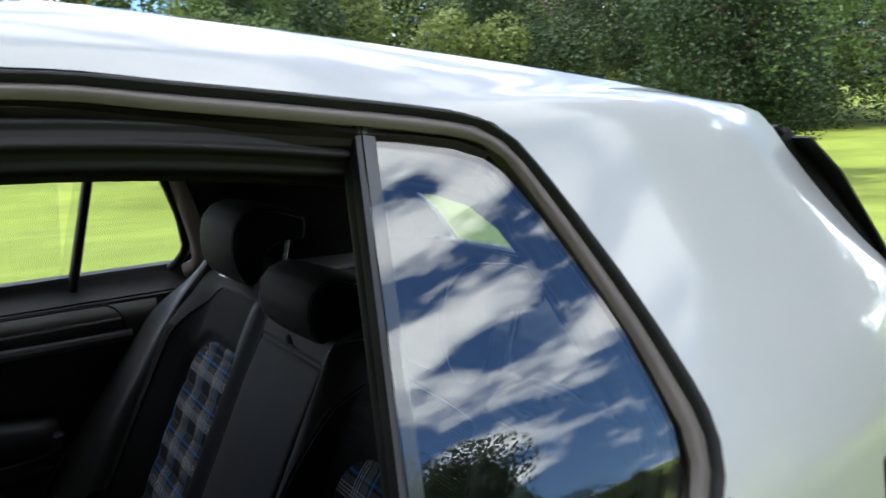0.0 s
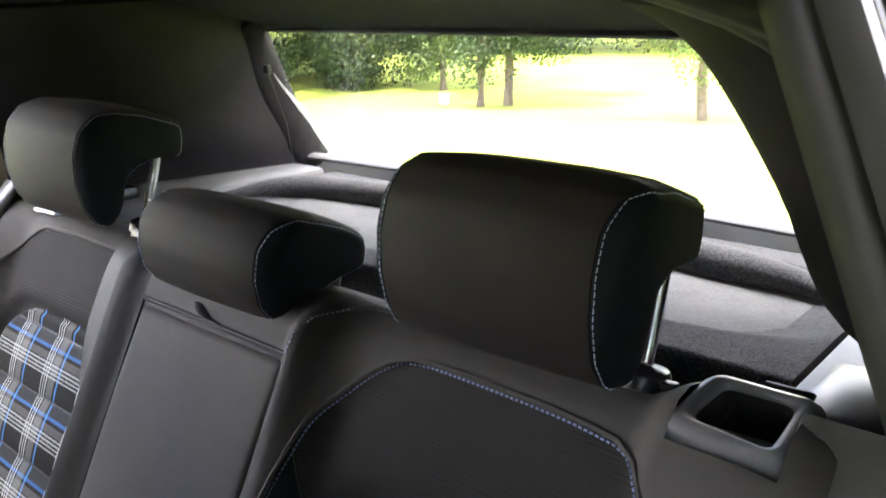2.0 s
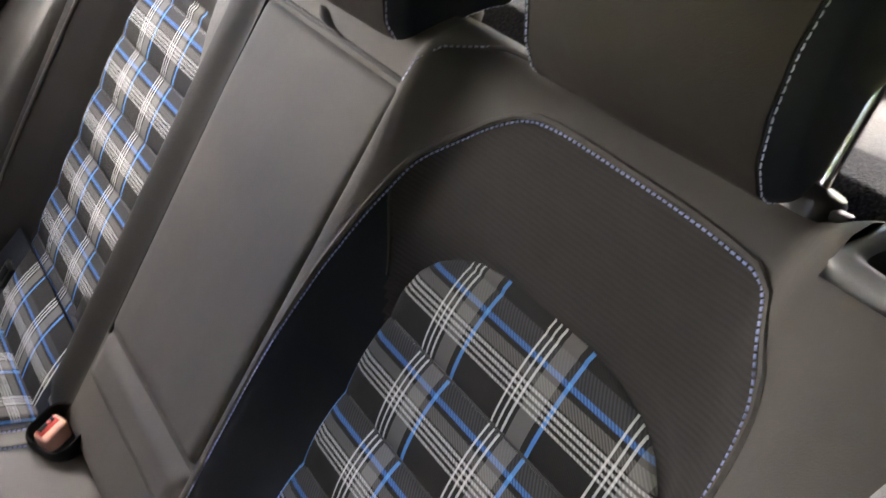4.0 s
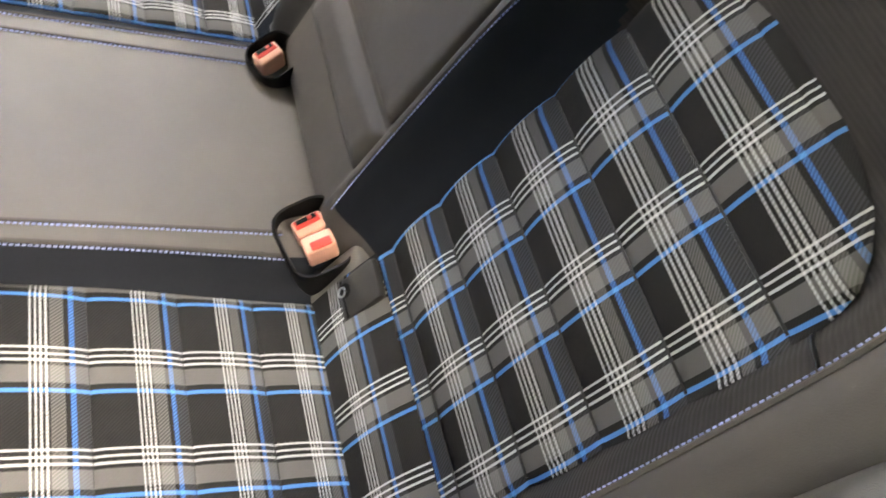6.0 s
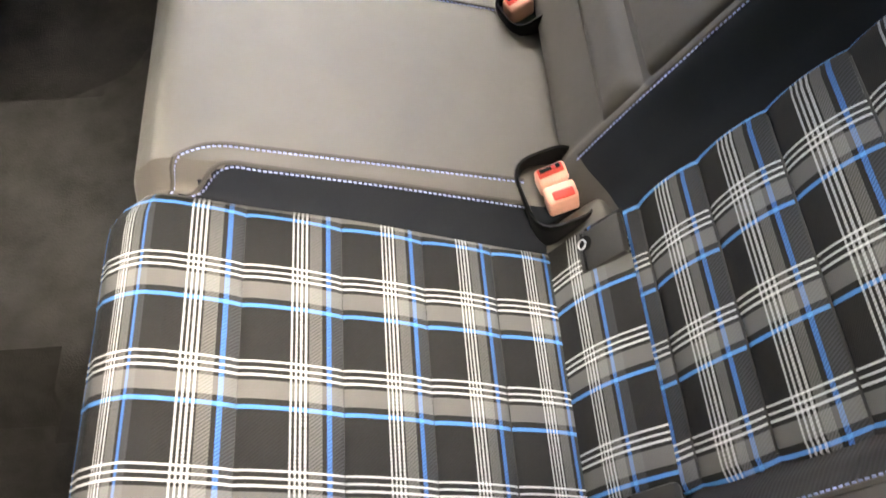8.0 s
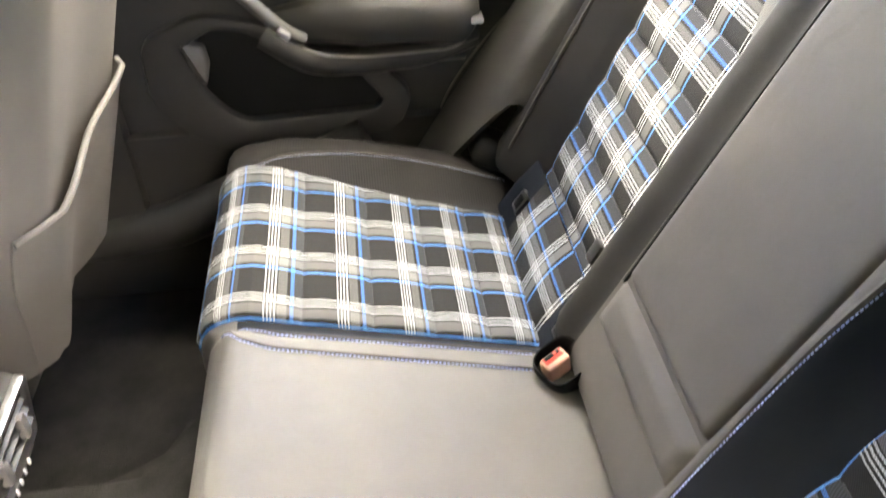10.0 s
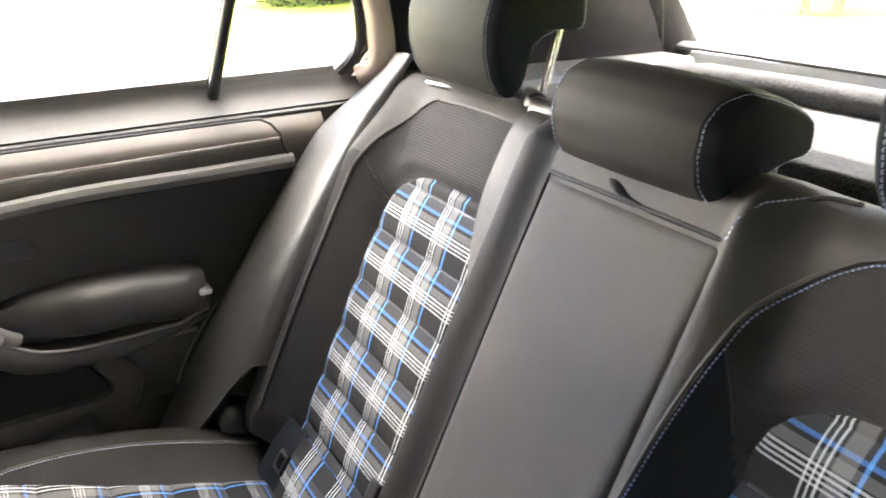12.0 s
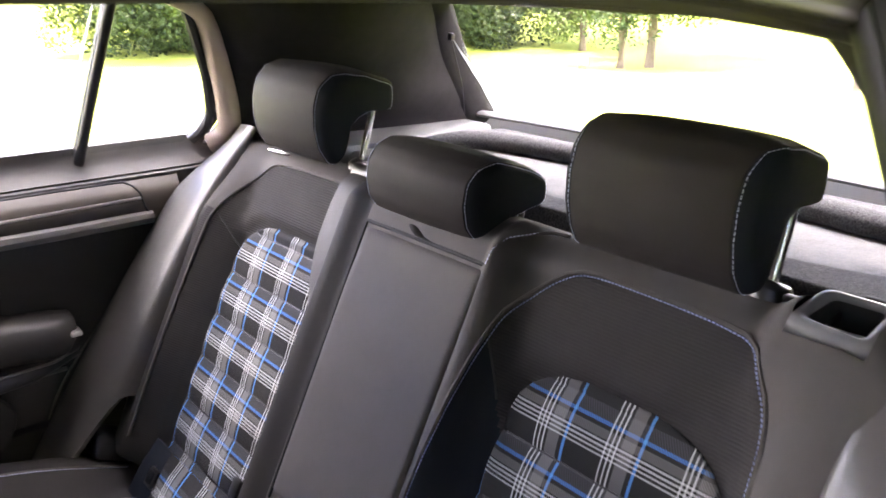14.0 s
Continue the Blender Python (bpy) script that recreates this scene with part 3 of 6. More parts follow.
part("roof_panel", thick(roof_panel(), -0.012), PAINT, car, "white painted roof sheet")


def lower_side(s):
    zs = [1.030, 1.0, 0.97, 0.9, 0.8, 0.7, 0.6, 0.5, 0.4, 0.3]
    bm = grid(lambda x, z: (x, side_y(z, s) * (1 - 0.2 * ease(x, 0.26, 1.0)) - s * 0.030 * ease(x, 0.25, 0.29), z - 0.03 * ease(x, 0.25, 0.29)), span(-2.1, 1.05, 30), zs)
    return thick(bm, -0.02)


for s in (-1, 1):
    part("lower_body", lower_side(s), PAINT, car, "white painted lower flank")
# tailgate with its glass, spoiler lip and lower panel
GX = [(0.700, 1.330), (0.745, 1.285), (0.80, 1.208), (0.86, 1.124), (0.915, 1.040)]


def rear_pane(lo, hi, inset):
    def fn(i, v):
        x, z = GX[i]
        return (x + 0.045 * (1 - v * v), 0.01 + v * (0.545 + 0.055 * i / 4 - inset), z)
    return grid(fn, list(range(lo, hi + 1)), span(-1, 1, 16))


rear_glass = part("rear_window", thick(rear_pane(0, 4, 0.0), -0.004), CLEAR, car, "clear heated rear window glass")
rear_glass.visible_shadow = False
for v0, v1, nm in ((-1.06, -1.0, "rear_window_border"), (1.0, 1.06, "rear_window_border")):
    bm = grid(lambda i, v: (GX[i][0] + 0.045 * (1 - v * v) + 0.004, 0.01 + v * (0.555 + 0.055 * i / 4), GX[i][1] + 0.003), list(range(5)), span(v0, v1, 3))
    part(nm, thick(bm, -0.003), BLACK, car, "glossy black edge of the rear window")


bm = grid(lambda i, v: (GX[0][0] + 0.030 * i + 0.045 * (1 - v * v) + 0.003, 0.01 + v * (0.553 + 0.008 * i), GX[0][1] - 0.030 * i + 0.003), [-0.5, 0, 0.5, 1.0], span(-1, 1, 16))
part("rear_window_border", thick(bm, -0.003), BLACK, car, "glossy black edge of the rear window")


def spoiler():
    prof = [(0.60, 1.392), (0.68, 1.384), (0.735, 1.371), (0.748, 1.362), (0.735, 1.354), (0.69, 1.354), (0.62, 1.364)]
    bm = bmesh.new()
    rings = []
    for v in span(-1, 1, 20):
        f = 1 - 0.75 * abs(v) ** 4
        rings.append([bm.verts.new((0.60 + (x - 0.60) * f, 0.553 * v, z - 0.022 * v * v + (0.004 if z > 1.37 else 0))) for x, z in prof])
    for a, b in zip(rings, rings[1:]):
        for k in range(len(prof)):
            bm.faces.new((a[k], a[(k + 1) % 7], b[(k + 1) % 7], b[k]))
    bm.faces.new(rings[0])
    bm.faces.new(rings[-1])
    return bm


part("roof_spoiler", spoiler(), PAINT, car, "white roof spoiler over the rear window")
part("tailgate", thick(grid(lambda v, i: (0.93 + 0.10 * ease(i, 0, 4) + 0.045 * (1 - v * v), 0.01 + v * 0.62, 1.035 - 0.17 * i), span(-1, 1, 12), list(range(5))), -0.02), PAINT, car, "white painted tailgate below the window")
def liner(x, v):
    z = float(np.interp(x, [-1.05, -0.5, 0.15, 0.45, 0.62, 0.74], [1.392, 1.408, 1.402, 1.378, 1.343, 1.308]))
    half = float(np.interp(x, [-1.05, 0.15, 0.74], [0.60, 0.60, 0.555]))
    return (x + 0.035 * (1 - v * v) * ease(x, 0.3, 0.74), half * v + 0.007, z - 0.03 * v ** 4 * ease(x, 0.74, 0.5))


part("headliner", thick(grid(liner, span(-1.05, 0.74, 40), span(-1, 1, 18)), 0.010), LINER, car, "black cloth headliner")
part("headliner_lip", tube([(0.735 + 0.036 * (1 - v * v), 0.01 + 0.555 * v, 1.310) for v in span(-1, 1, 14)], 0.010, 8, flat=0.7), LINER, car)


# plain closing of the car's front, and its wheels
def nose(u, v):
    """u runs from the windscreen's foot to the bumper, v across."""
    x = -2.02 - 0.93 * u
    half = 0.80 - 0.16 * ease(u, 0.3, 1.0)
    e = 1 - abs(v)
    top = 0.985 - 0.20 * ease(u, 0.0, 1.25) + 0.04 * (1 - v * v) - 0.25 * ease(u, 0.93, 1.0)
    return (x, half * (v / 0.86 if abs(v) < 0.86 else math.copysign(1, v)), top - (0.65 * (1 - e / 0.14) if e < 0.14 else 0))


part("bonnet", thick(grid(nose, [0, 0.05] + span(0.1, 0.9, 12) + [0.94, 0.97, 1], [-1, -0.95, -0.90, -0.87, -0.86] + span(-0.84, 0.84, 18) + [0.86, 0.87, 0.90, 0.95, 1]), 0.02), PAINT, car, "plain white bonnet and wings")
part("bumper", box((0.08, 1.30, 0.46), (-2.93, 0, 0.46), 0.035, seg=3), PAINT, car, "plain white front bumper")
part("windscreen", thick(grid(lambda v, t: (-2.05 + 0.75 * t, v * (0.72 - 0.16 * t), 0.99 + 0.46 * t + 0.02 * (1 - v * v)), span(-1, 1, 10), span(0, 1, 6)), 0.006), GLASS, car, "lightly tinted glass windscreen")
part("front_roof", thick(grid(lambda v, t: (-1.32 + 0.24 * t, v * 0.55, 1.443 + 0.012 * t + 0.030 * (1 - v * v)), span(-1, 1, 14), span(0, 1, 4)), 0.012), PAINT, car, "white front edge of the roof")
for s in (-1, 1):
    # unseen near pane is made opaque black to keep light out
    part("front_side_window", thick(grid(lambda x, t: (x - 0.10 * t * ease(x, -1.2, -2.0), side_y(1.03 + 0.40 * t, s), 1.03 + (0.41 - 0.37 * ease(x, -1.30, -2.0)) * t), span(-2.02, -0.78, 12), span(0, 1, 4)), 0.006), GLASS if s > 0 else BLACK, car, "front side window, blacked out on the near side against light")
part("rear_bumper", box((0.10, 1.34, 0.40), (1.03, 0, 0.42), 0.04, seg=3), PAINT, car, "plain white rear bumper")
for x in (0.42, -2.22):
    for s in (-1, 1):
        ring = [(x + 0.265 * math.cos(q), s * 0.735, 0.315 + 0.265 * math.sin(q)) for q in span(0, 2 * math.pi, 28)]
        wheel = part("wheel", tube([(x, s * 0.66, 0.315), (x, s * 0.80, 0.315)], 0.20, 28, up=Vector((1, 0, 0))), SATIN, car, "silver wheel")
        part("tyre", tube(ring, 0.075, 12, flat=1.1, up=Vector((0, s, 0)), cap=False), RUBBER, wheel, "black rubber tyre")


# inside lining between the side windows and the rear window
def pillar(s):
    a = [(0.150, s * 0.575, 1.335), (0.215, s * 0.600, 1.300), (0.262, s * 0.640, 1.20), (0.292, s * 0.682, 1.11), (0.300, s * 0.705, 1.045), (0.290, s * 0.70, 0.98)]
    b = [(0.60, s * 0.52 + 0.01, 1.36), (0.705, s * 0.545 + 0.01, 1.315), (0.755, s * 0.575 + 0.01, 1.245), (0.815, s * 0.597 + 0.01, 1.155), (0.872, s * 0.605 + 0.01, 1.062), (0.91, s * 0.60 + 0.01, 0.98)]
    A, B = smoothed(a, 16), smoothed(b, 16)

    def fn(i, v):
        p = A[i].lerp(B[i], v)
        return (p.x, p.y - s * ((0.09 if s > 0 else 0.135 * (1 - 0.26 * ease(p.z, 1.14, 1.30))) * ease(p.z, 1.02, 1.12) + (0.065 if s > 0 else 0.035) * ease(p.z, 1.17, 1.30)) * math.sin(math.pi * v ** 0.7), p.z)
    return grid(fn, list(range(17)), span(0, 1, 12))


def ridged(pts, r):
    """A cord with lengthwise ribs, like layered door seals."""
    bm = bmesh.new()
    pts = [Vector(p) for p in pts]
    rings = []
    for i, p in enumerate(pts):
        d = (pts[min(i + 1, len(pts) - 1)] - pts[max(i - 1, 0)]).normalized()
        side = d.cross(Vector((0, 0, 1))).normalized()
        nn = side.cross(d)
        rings.append([bm.verts.new(p + (side * math.cos(a) + nn * 0.9 * math.sin(a)) * r * (1 + 0.10 * max(math.cos(9 * a), -0.35))) for a in (2 * math.pi * k / 96 for k in range(96))])
    for a, b in zip(rings, rings[1:]):
        for k in range(96):
            bm.faces.new((a[k], a[(k + 1) % 96], b[(k + 1) % 96], b[k]))
    bm.faces.new(rings[0])
    bm.faces.new(rings[-1])
    return bm


for s in (-1, 1):
    p = part("pillar_trim", thick(pillar(s), 0.008), LINER, car, "dark cloth-covered rear pillar lining")
    edge = smoothed([(0.69, s * 0.540 + 0.01, 1.325), (0.735, s * 0.568 + 0.01, 1.265), (0.80, s * 0.597 + 0.01, 1.17), (0.865, s * 0.612 + 0.01, 1.080), (0.905, s * 0.616 + 0.01, 1.030)], 14)
    part("tailgate_frame_trim", tube(edge, 0.041 if s > 0 else 0.034, 12, flat=0.55, up=Vector((0, s, 0.3))), LINER, car, "dark plastic frame round the rear window")
    part("pillar_seam", tube([p2 + Vector((-0.075, s * 0.010, 0.0)) for p2 in edge], 0.003, 6), BLACK, car)
    rail = [(-1.30, s * 0.585, 1.372), (-0.6, s * 0.585, 1.385), (-0.2, s * 0.585, 1.382), (0.03, s * 0.585, 1.36), (0.16, s * 0.588, 1.335)]
    if s < 0:
        rail = smoothed(rail + [(0.215, -0.608, 1.292), (0.258, -0.645, 1.20), (0.285, -0.685, 1.11)], 40)
    part("roof_rail_trim", ridged(rail, 0.026), DOOR_SEAL, car, "ribbed dark lining over the door")


# ---- rear doors ----
def frame_strip(s, A, B, d):
    """A moulded strip between two lines on the flank, d proud of it."""
    pa = smoothed([(x, side_y(z, s), z) for x, z in A], 60)
    pb = smoothed([(x, side_y(z, s), z) for x, z in B], 60)
    nrm = Vector((0, s * 0.9, 0.43))

    def fn(i, v):
        p = pa[i].lerp(pb[i], v)
        return p + nrm * (d * math.sin(math.pi * (0.12 + 0.76 * v)))
    return grid(fn, list(range(61)), span(0, 1, 5))


def between(A, B, w):
    return [(a[0] + (b[0] - a[0]) * w, a[1] + (b[1] - a[1]) * w) for a, b in zip(A, B)]


def door_shell(s, door):
    part("outer_seal", thick(frame_strip(s, FRAME_OUT, between(FRAME_OUT, FRAME_IN, 0.42), 0.010), -0.012), RUBBER, door, "black rubber seal round the window")
    part("window_frame", thick(frame_strip(s, between(FRAME_OUT, FRAME_IN, 0.42), FRAME_IN, 0.008), -0.022), FRAME_TRIM, door, "satin dark window surround")
    inn = [(x, z - 0.012) if x < 0.1 else (x - 0.008, z - 0.004) for x, z in FRAME_IN]
    pts = smoothed([(x, side_y(z, s) - s * 0.035, z) for x, z in inn], 70)
    part("inner_seal", tube(pts, 0.010, 8), RUBBER, door)
    L = [(-1.10, 1.345), (-0.80, 1.356), (-0.45, 1.361), (-0.30, 1.357), (-0.20, 1.350), (-0.10, 1.338), (0.0, 1.326), (0.09, 1.309), (0.15, 1.285)]
    top = smoothed([(x, z) + (0.0,) for x, z in FRAME_IN[:8]], 40)
    bot_l = smoothed([(x, z + 0.016) + (0.0,) for x, z in L], 40)

    def rail(i, v):
        x = top[i].x + (bot_l[i].x - top[i].x) * v
        z = top[i].y + (bot_l[i].y - top[i].y) * v
        y = abs(side_y(top[i].y, s)) - 0.004
        fade = ease(i, 41, 30)
        return (x, s * (y + (0.568 + 0.045 * (1 - fade) - y) * v + 0.010 * fade * math.sin(v * 3 * 2 * math.pi) * math.sin(math.pi * v)), z + 0.004 * fade * math.sin(v * 3 * 2 * math.pi) + 0.030 * (1 - fade) * v)

    part("inner_frame", thick(grid(rail, list(range(41)), span(0, 1, 18)), 0.006), RAIL if s < 0 else LINER, door, "ribbed dark inner frame of the door opening")
    # bar between the sliding and the fixed pane
    bx = 0.030 if s > 0 else 0.006
    inset = Vector((0.005, 0.010, 0)) if s < 0 else Vector()
    top, bot = Vector((0.046 + bx, side_y(1.381, s), 1.381)) + inset, Vector((-0.016 + bx * 1.2, side_y(1.030, s), 1.030)) + inset
    nrm = Vector((0, s * 0.9, 0.43))
    bm = bmesh.new()
    rows = []
    for t in span(0, 1, 10):
        p = top.lerp(bot, t)
        w = 0.0098 + 0.0015 * t
        sec = [(-w, -0.007), (-w, 0.001), (-w * 0.85, 0.005), (-w * 0.43, 0.0068), (-w * 0.36, 0.003), (-w * 0.28, 0.0070), (w * 0.85, 0.006), (w, 0.001), (w, -0.007)]
        rows.append([bm.verts.new(p + Vector((a, 0, 0)) + nrm * b) for a, b in sec])
    for a, b in zip(rows, rows[1:]):
        for k in range(9):
            bm.faces.new((a[k], a[(k + 1) % 9], b[(k + 1) % 9], b[k]))
    bar = part("divider_bar", bm, BAR_TRIM, door, "satin black bar dividing the side window")
    bar.data.materials.append(RUBBER)
    for f in bar.data.polygons:
        if f.normal.x < -0.72:
            f.material_index = 1
    part("glass_channel", tube([top + nrm * -0.016 + Vector((-0.002, 0, 0)), bot + nrm * -0.016 + Vector((-0.002, 0, 0))], 0.0095, 10, up=Vector((1, 0, 0))), RUBBER, bar, "black rubber channel of the sliding glass")
    # fixed pane
    edge = [(0.052, 1.376), (0.133, 1.362), (0.164, 1.350), (0.186, 1.322), (0.243, 1.197), (0.264, 1.122), (0.266, 1.098), (0.252, 1.066), (0.222, 1.046), (-0.010, 1.036)]
    zs = span(1.040, 1.372, 24)
    right = sorted([(z, x) for x, z in edge[2:9]])

    def sheet(w, z):
        x0 = -0.010 + 0.062 * (z - 1.036) / 0.34
        x1 = float(np.interp(z, [r[0] for r in right], [r[1] for r in right]))
        x = x0 + (x1 - x0) * w
        barrel = -0.009 * ((z - 1.206) / 0.17) ** 2
        return (x, side_y(z, s) - s * 0.003 + s * barrel, z)
    q = part("fixed_quarter_pane", thick(grid(sheet, span(0, 1, 12), zs), 0.004), GLASS, door, "dark tinted fixed quarter window")
    if s > 0:
        q.data.materials[0] = CLEAR
    q.visible_shadow = False
    return door


left_door = thing("rear_door", "white rear car door, closed, with its window wound right down", "car door", "rear doors of the car")
door_shell(-1, left_door)
right_door = thing("rear_door", "closed rear car door with grey trim, armrest and silver release lever", "car door", "rear doors of the car")
door_shell(1, right_door)
bm = grid(lambda x, z: (x, side_y(z, 1) - 0.003, z), [-1.25, -0.9, -0.45, 0.0], [1.03, 1.15, 1.28, 1.40])
pane = part("sliding_pane", thick(bm, 0.004), CLEAR, right_door, "clear wound-up side window glass")
pane.visible_shadow = False


# ---- trim of the far door ----
def ydoor(z):
    """The lining's inner face at a height."""
    return 0.700 + 0.075 * ease(z, 0.95, 1.04) + 0.02 * ease(z, 0.62, 0.45)


def door_sheet(xs, zs, off, rear=True):
    """Door lining: the rear end follows the wheel arch."""
    def fn(x, z):
        lim = 0.30 if z > 1.0 else (-0.12 + 0.29 * ease(z, 0.52, 1.0) + 0.03 * (z - 0.5))
        xx = min(x, lim) if rear else x
        return (xx, ydoor(z) + off, z)
    return grid(fn, xs, zs)


def door_lining(s, door):
    M = Matrix.Diagonal((1, s, 1, 1))

    def put(name, bm, m, label="", parent=None, smooth=True):
        bmesh.ops.transform(bm, matrix=M, verts=bm.verts)
        return part(name, bm, m, parent or door, label, smooth)

    put("upper_trim", thick(door_sheet(span(-0.95, 0.30, 30), [0.998, 1.005, 1.015, 1.025, 1.034, 1.040, 1.043], 0.0, False), 0.02), DOOR_TRIM, "soft grey waist rail under the window")
    put("window_ledge", thick(grid(lambda x, v: (x, 0.775 + 0.02 * v, 1.043 + 0.004 * v), span(-0.95, 0.30, 12), [0, 1]), 0.01), DOOR_TRIM)
    strip = put("decor_strip", thick(door_sheet(span(-0.95, 0.20, 30), [0.915, 0.93, 0.945, 0.96, 0.975, 0.992], -0.004), 0.016), DECOR, "bronze-grey decor strip")
    put("chrome_line", tube([(-0.335, 0.692, 0.956), (-0.1, 0.692, 0.958), (0.098, 0.692, 0.960)], 0.0028, 6), SATIN, "thin bright line on the decor strip", strip)
    put("shoulder_band", tube(smoothed([(-0.95, 0.690, 0.850), (-0.508, 0.689, 0.897), (-0.252, 0.690, 0.919), (-0.036, 0.692, 0.920), (0.117, 0.695, 0.920)], 30), 0.0125, 8, flat=1.0), SOFT_PLASTIC, "rounded grey ledge across the door")
    put("trim_gap", tube(smoothed([(-0.95, 0.699, 0.9945), (-0.4, 0.699, 0.9945), (0.02, 0.699, 0.9945), (0.075, 0.698, 0.990), (0.098, 0.696, 0.972), (0.104, 0.694, 0.945), (0.112, 0.694, 0.925)], 50), 0.0022, 6), RUBBER)
    put("door_edge", tube([Vector((-0.126 + 0.29 * ease(z, 0.52, 1.0) + 0.03 * (z - 0.5), ydoor(z) + 0.004, z)) for z in span(0.56, 0.93, 24)], 0.0022, 6), SOFT_PLASTIC, "thin edge of the lining")
    put("insert_panel", thick(door_sheet(span(-0.95, 0.2, 30), [0.42, 0.48, 0.55, 0.62, 0.70, 0.78, 0.86, 0.915], 0.012), 0.02), PLASTIC, "dark grey door insert")
    # armrest with its grab bar
    bm = bmesh.new()
    sec = [(0.0, 0.052), (0.030, 0.056), (0.062, 0.052), (0.080, 0.034), (0.085, 0.012), (0.080, -0.008), (0.060, -0.022), (0.030, -0.026), (0.0, -0.026)]
    rows = []
    for x in span(-0.395, -0.058, 30):
        f = min(1, 0.30 + 4.5 * (x + 0.397), 0.72 + 9 * (-0.056 - x))
        lift = -0.012 * ease(x, -0.30, -0.40) - 0.012 * ease(x, -0.20, -0.06)
        rows.append([bm.verts.new((x, 0.712 - a * max(f, 0.3), 0.734 + lift + b * (0.6 + 0.4 * f))) for a, b in sec])
    for a, b in zip(rows, rows[1:]):
        for k in range(9):
            bm.faces.new((a[k], a[(k + 1) % 9], b[(k + 1) % 9], b[k]))
    bm.faces.new(rows[0])
    bm.faces.new(rows[-1])
    rest = put("armrest", bm, PLASTIC, "padded dark grey armrest")
    put("armrest_seam", tube(smoothed([(-0.375, 0.640, 0.748), (-0.357, 0.632, 0.742), (-0.314, 0.628, 0.716), (-0.248, 0.628, 0.706), (-0.15, 0.630, 0.706), (-0.095, 0.634, 0.710), (-0.066, 0.645, 0.738)], 30), 0.0026, 6), SOFT_PLASTIC, "", rest)
    put("armrest_end_cap", box((0.020, 0.03, 0.010), (-0.064, 0.650, 0.746), 0.003), SATIN, "small bright cap at the armrest's end", rest)
    put("armrest_keel", tube(smoothed([(-0.40, 0.690, 0.725), (-0.34, 0.672, 0.690), (-0.28, 0.668, 0.680), (-0.15, 0.672, 0.684), (-0.06, 0.690, 0.705)], 24), 0.022, 10, flat=1.0), PLASTIC, "dark moulding under the armrest", rest)
    bar = put("grab_bar", tube(smoothed([(-0.520, 0.685, 0.918), (-0.487, 0.648, 0.889), (-0.42, 0.634, 0.820), (-0.365, 0.632, 0.760), (-0.335, 0.640, 0.735)], 18), 0.0105, 10), SOFT_PLASTIC, "slanting grey grab bar")
    put("grab_bar_cap", box((0.022, 0.02, 0.010), (-0.362, 0.620, 0.757), 0.003, pose(0, 0, 0, 0, 47, 0)), SATIN, "bright cap on the grab bar", bar)
    put("grab_bar_cap", box((0.020, 0.02, 0.010), (-0.488, 0.640, 0.893), 0.003, pose(0, 0, 0, 0, 47, 0)), SATIN, "bright cap on the grab bar", bar)
    put("speaker_grille", slab(rounded_outline([(-0.374, 0.834), (-0.278, 0.828), (-0.293, 0.863), (-0.384, 0.863)], 0.012), 0.003, Matrix(((1, 0, 0, 0), (0, 0, -1, 0.7125), (0, 1, 0, 0), (0, 0, 0, 1))), 0.001), BLACK, "small black speaker grille")
    # map pocket: a moulded rim, its shaded hollow painted as a near-black sheet
    F = Matrix(((1, 0, 0, 0), (0, 0, -1, 0.712), (0, 1, 0, 0), (0, 0, 0, 1)))
    hole = [(-0.531, 0.71), (-0.484, 0.738), (-0.428, 0.729), (-0.353, 0.674), (-0.258, 0.647), (-0.219, 0.593), (-0.232, 0.577), (-0.452, 0.571), (-0.483, 0.592), (-0.512, 0.633)]
    around = [(-0.600, 0.725), (-0.500, 0.765), (-0.400, 0.742), (-0.340, 0.700), (-0.228, 0.668), (-0.165, 0.600), (-0.195, 0.530), (-0.46, 0.505), (-0.545, 0.540), (-0.605, 0.62)]
    inner = rounded_outline(hole, 0.018)
    rim = put("map_pocket_rim", ring_plate(rounded_outline(around, 0.03), inner, 0.020, F, 0.008), PLASTIC, "moulded rim of the door pocket")
    put("map_pocket_shade", slab(inner, 0.002, F, 0), PIT, "near-black sheet painting the shade in the door pocket", rim)
    put("pocket_lip", slab(rounded_outline([(-0.540, 0.722), (-0.500, 0.712), (-0.496, 0.680), (-0.508, 0.640), (-0.527, 0.675)], 0.008), 0.020, F, 0.006), SOFT_PLASTIC, "paler inner lip of the pocket", rim)
    put("lower_trim", thick(door_sheet(span(-0.80, 0.2, 24), [0.40, 0.45, 0.50, 0.53, 0.55], -0.006), 0.02), PLASTIC, "dark plastic lower door trim")
    put("trim_crease", tube([(-0.265, 0.700, 0.656), (-0.16, 0.700, 0.656), (-0.075, 0.700, 0.657)], 0.0042, 6), SOFT_PLASTIC)
    # release lever in its dish
    dish_o = rounded_outline([(-0.555, 0.925), (-0.46, 0.922), (-0.345, 0.953), (-0.382, 0.996), (-0.555, 0.990)], 0.01)
    dish_i = rounded_outline([(-0.535, 0.937), (-0.46, 0.934), (-0.375, 0.956), (-0.392, 0.985), (-0.535, 0.980)], 0.008)
    G = Matrix(((1, 0, 0, 0), (0, 0, -1, 0.700), (0, 1, 0, 0), (0, 0, 0, 1)))
    dish = put("handle_surround", ring_plate(dish_o, dish_i, 0.012, G, 0.003), SATIN, "satin silver surround of the release lever")
    put("handle_dish", slab(dish_i, 0.005, G, 0), BLACK, "", dish)
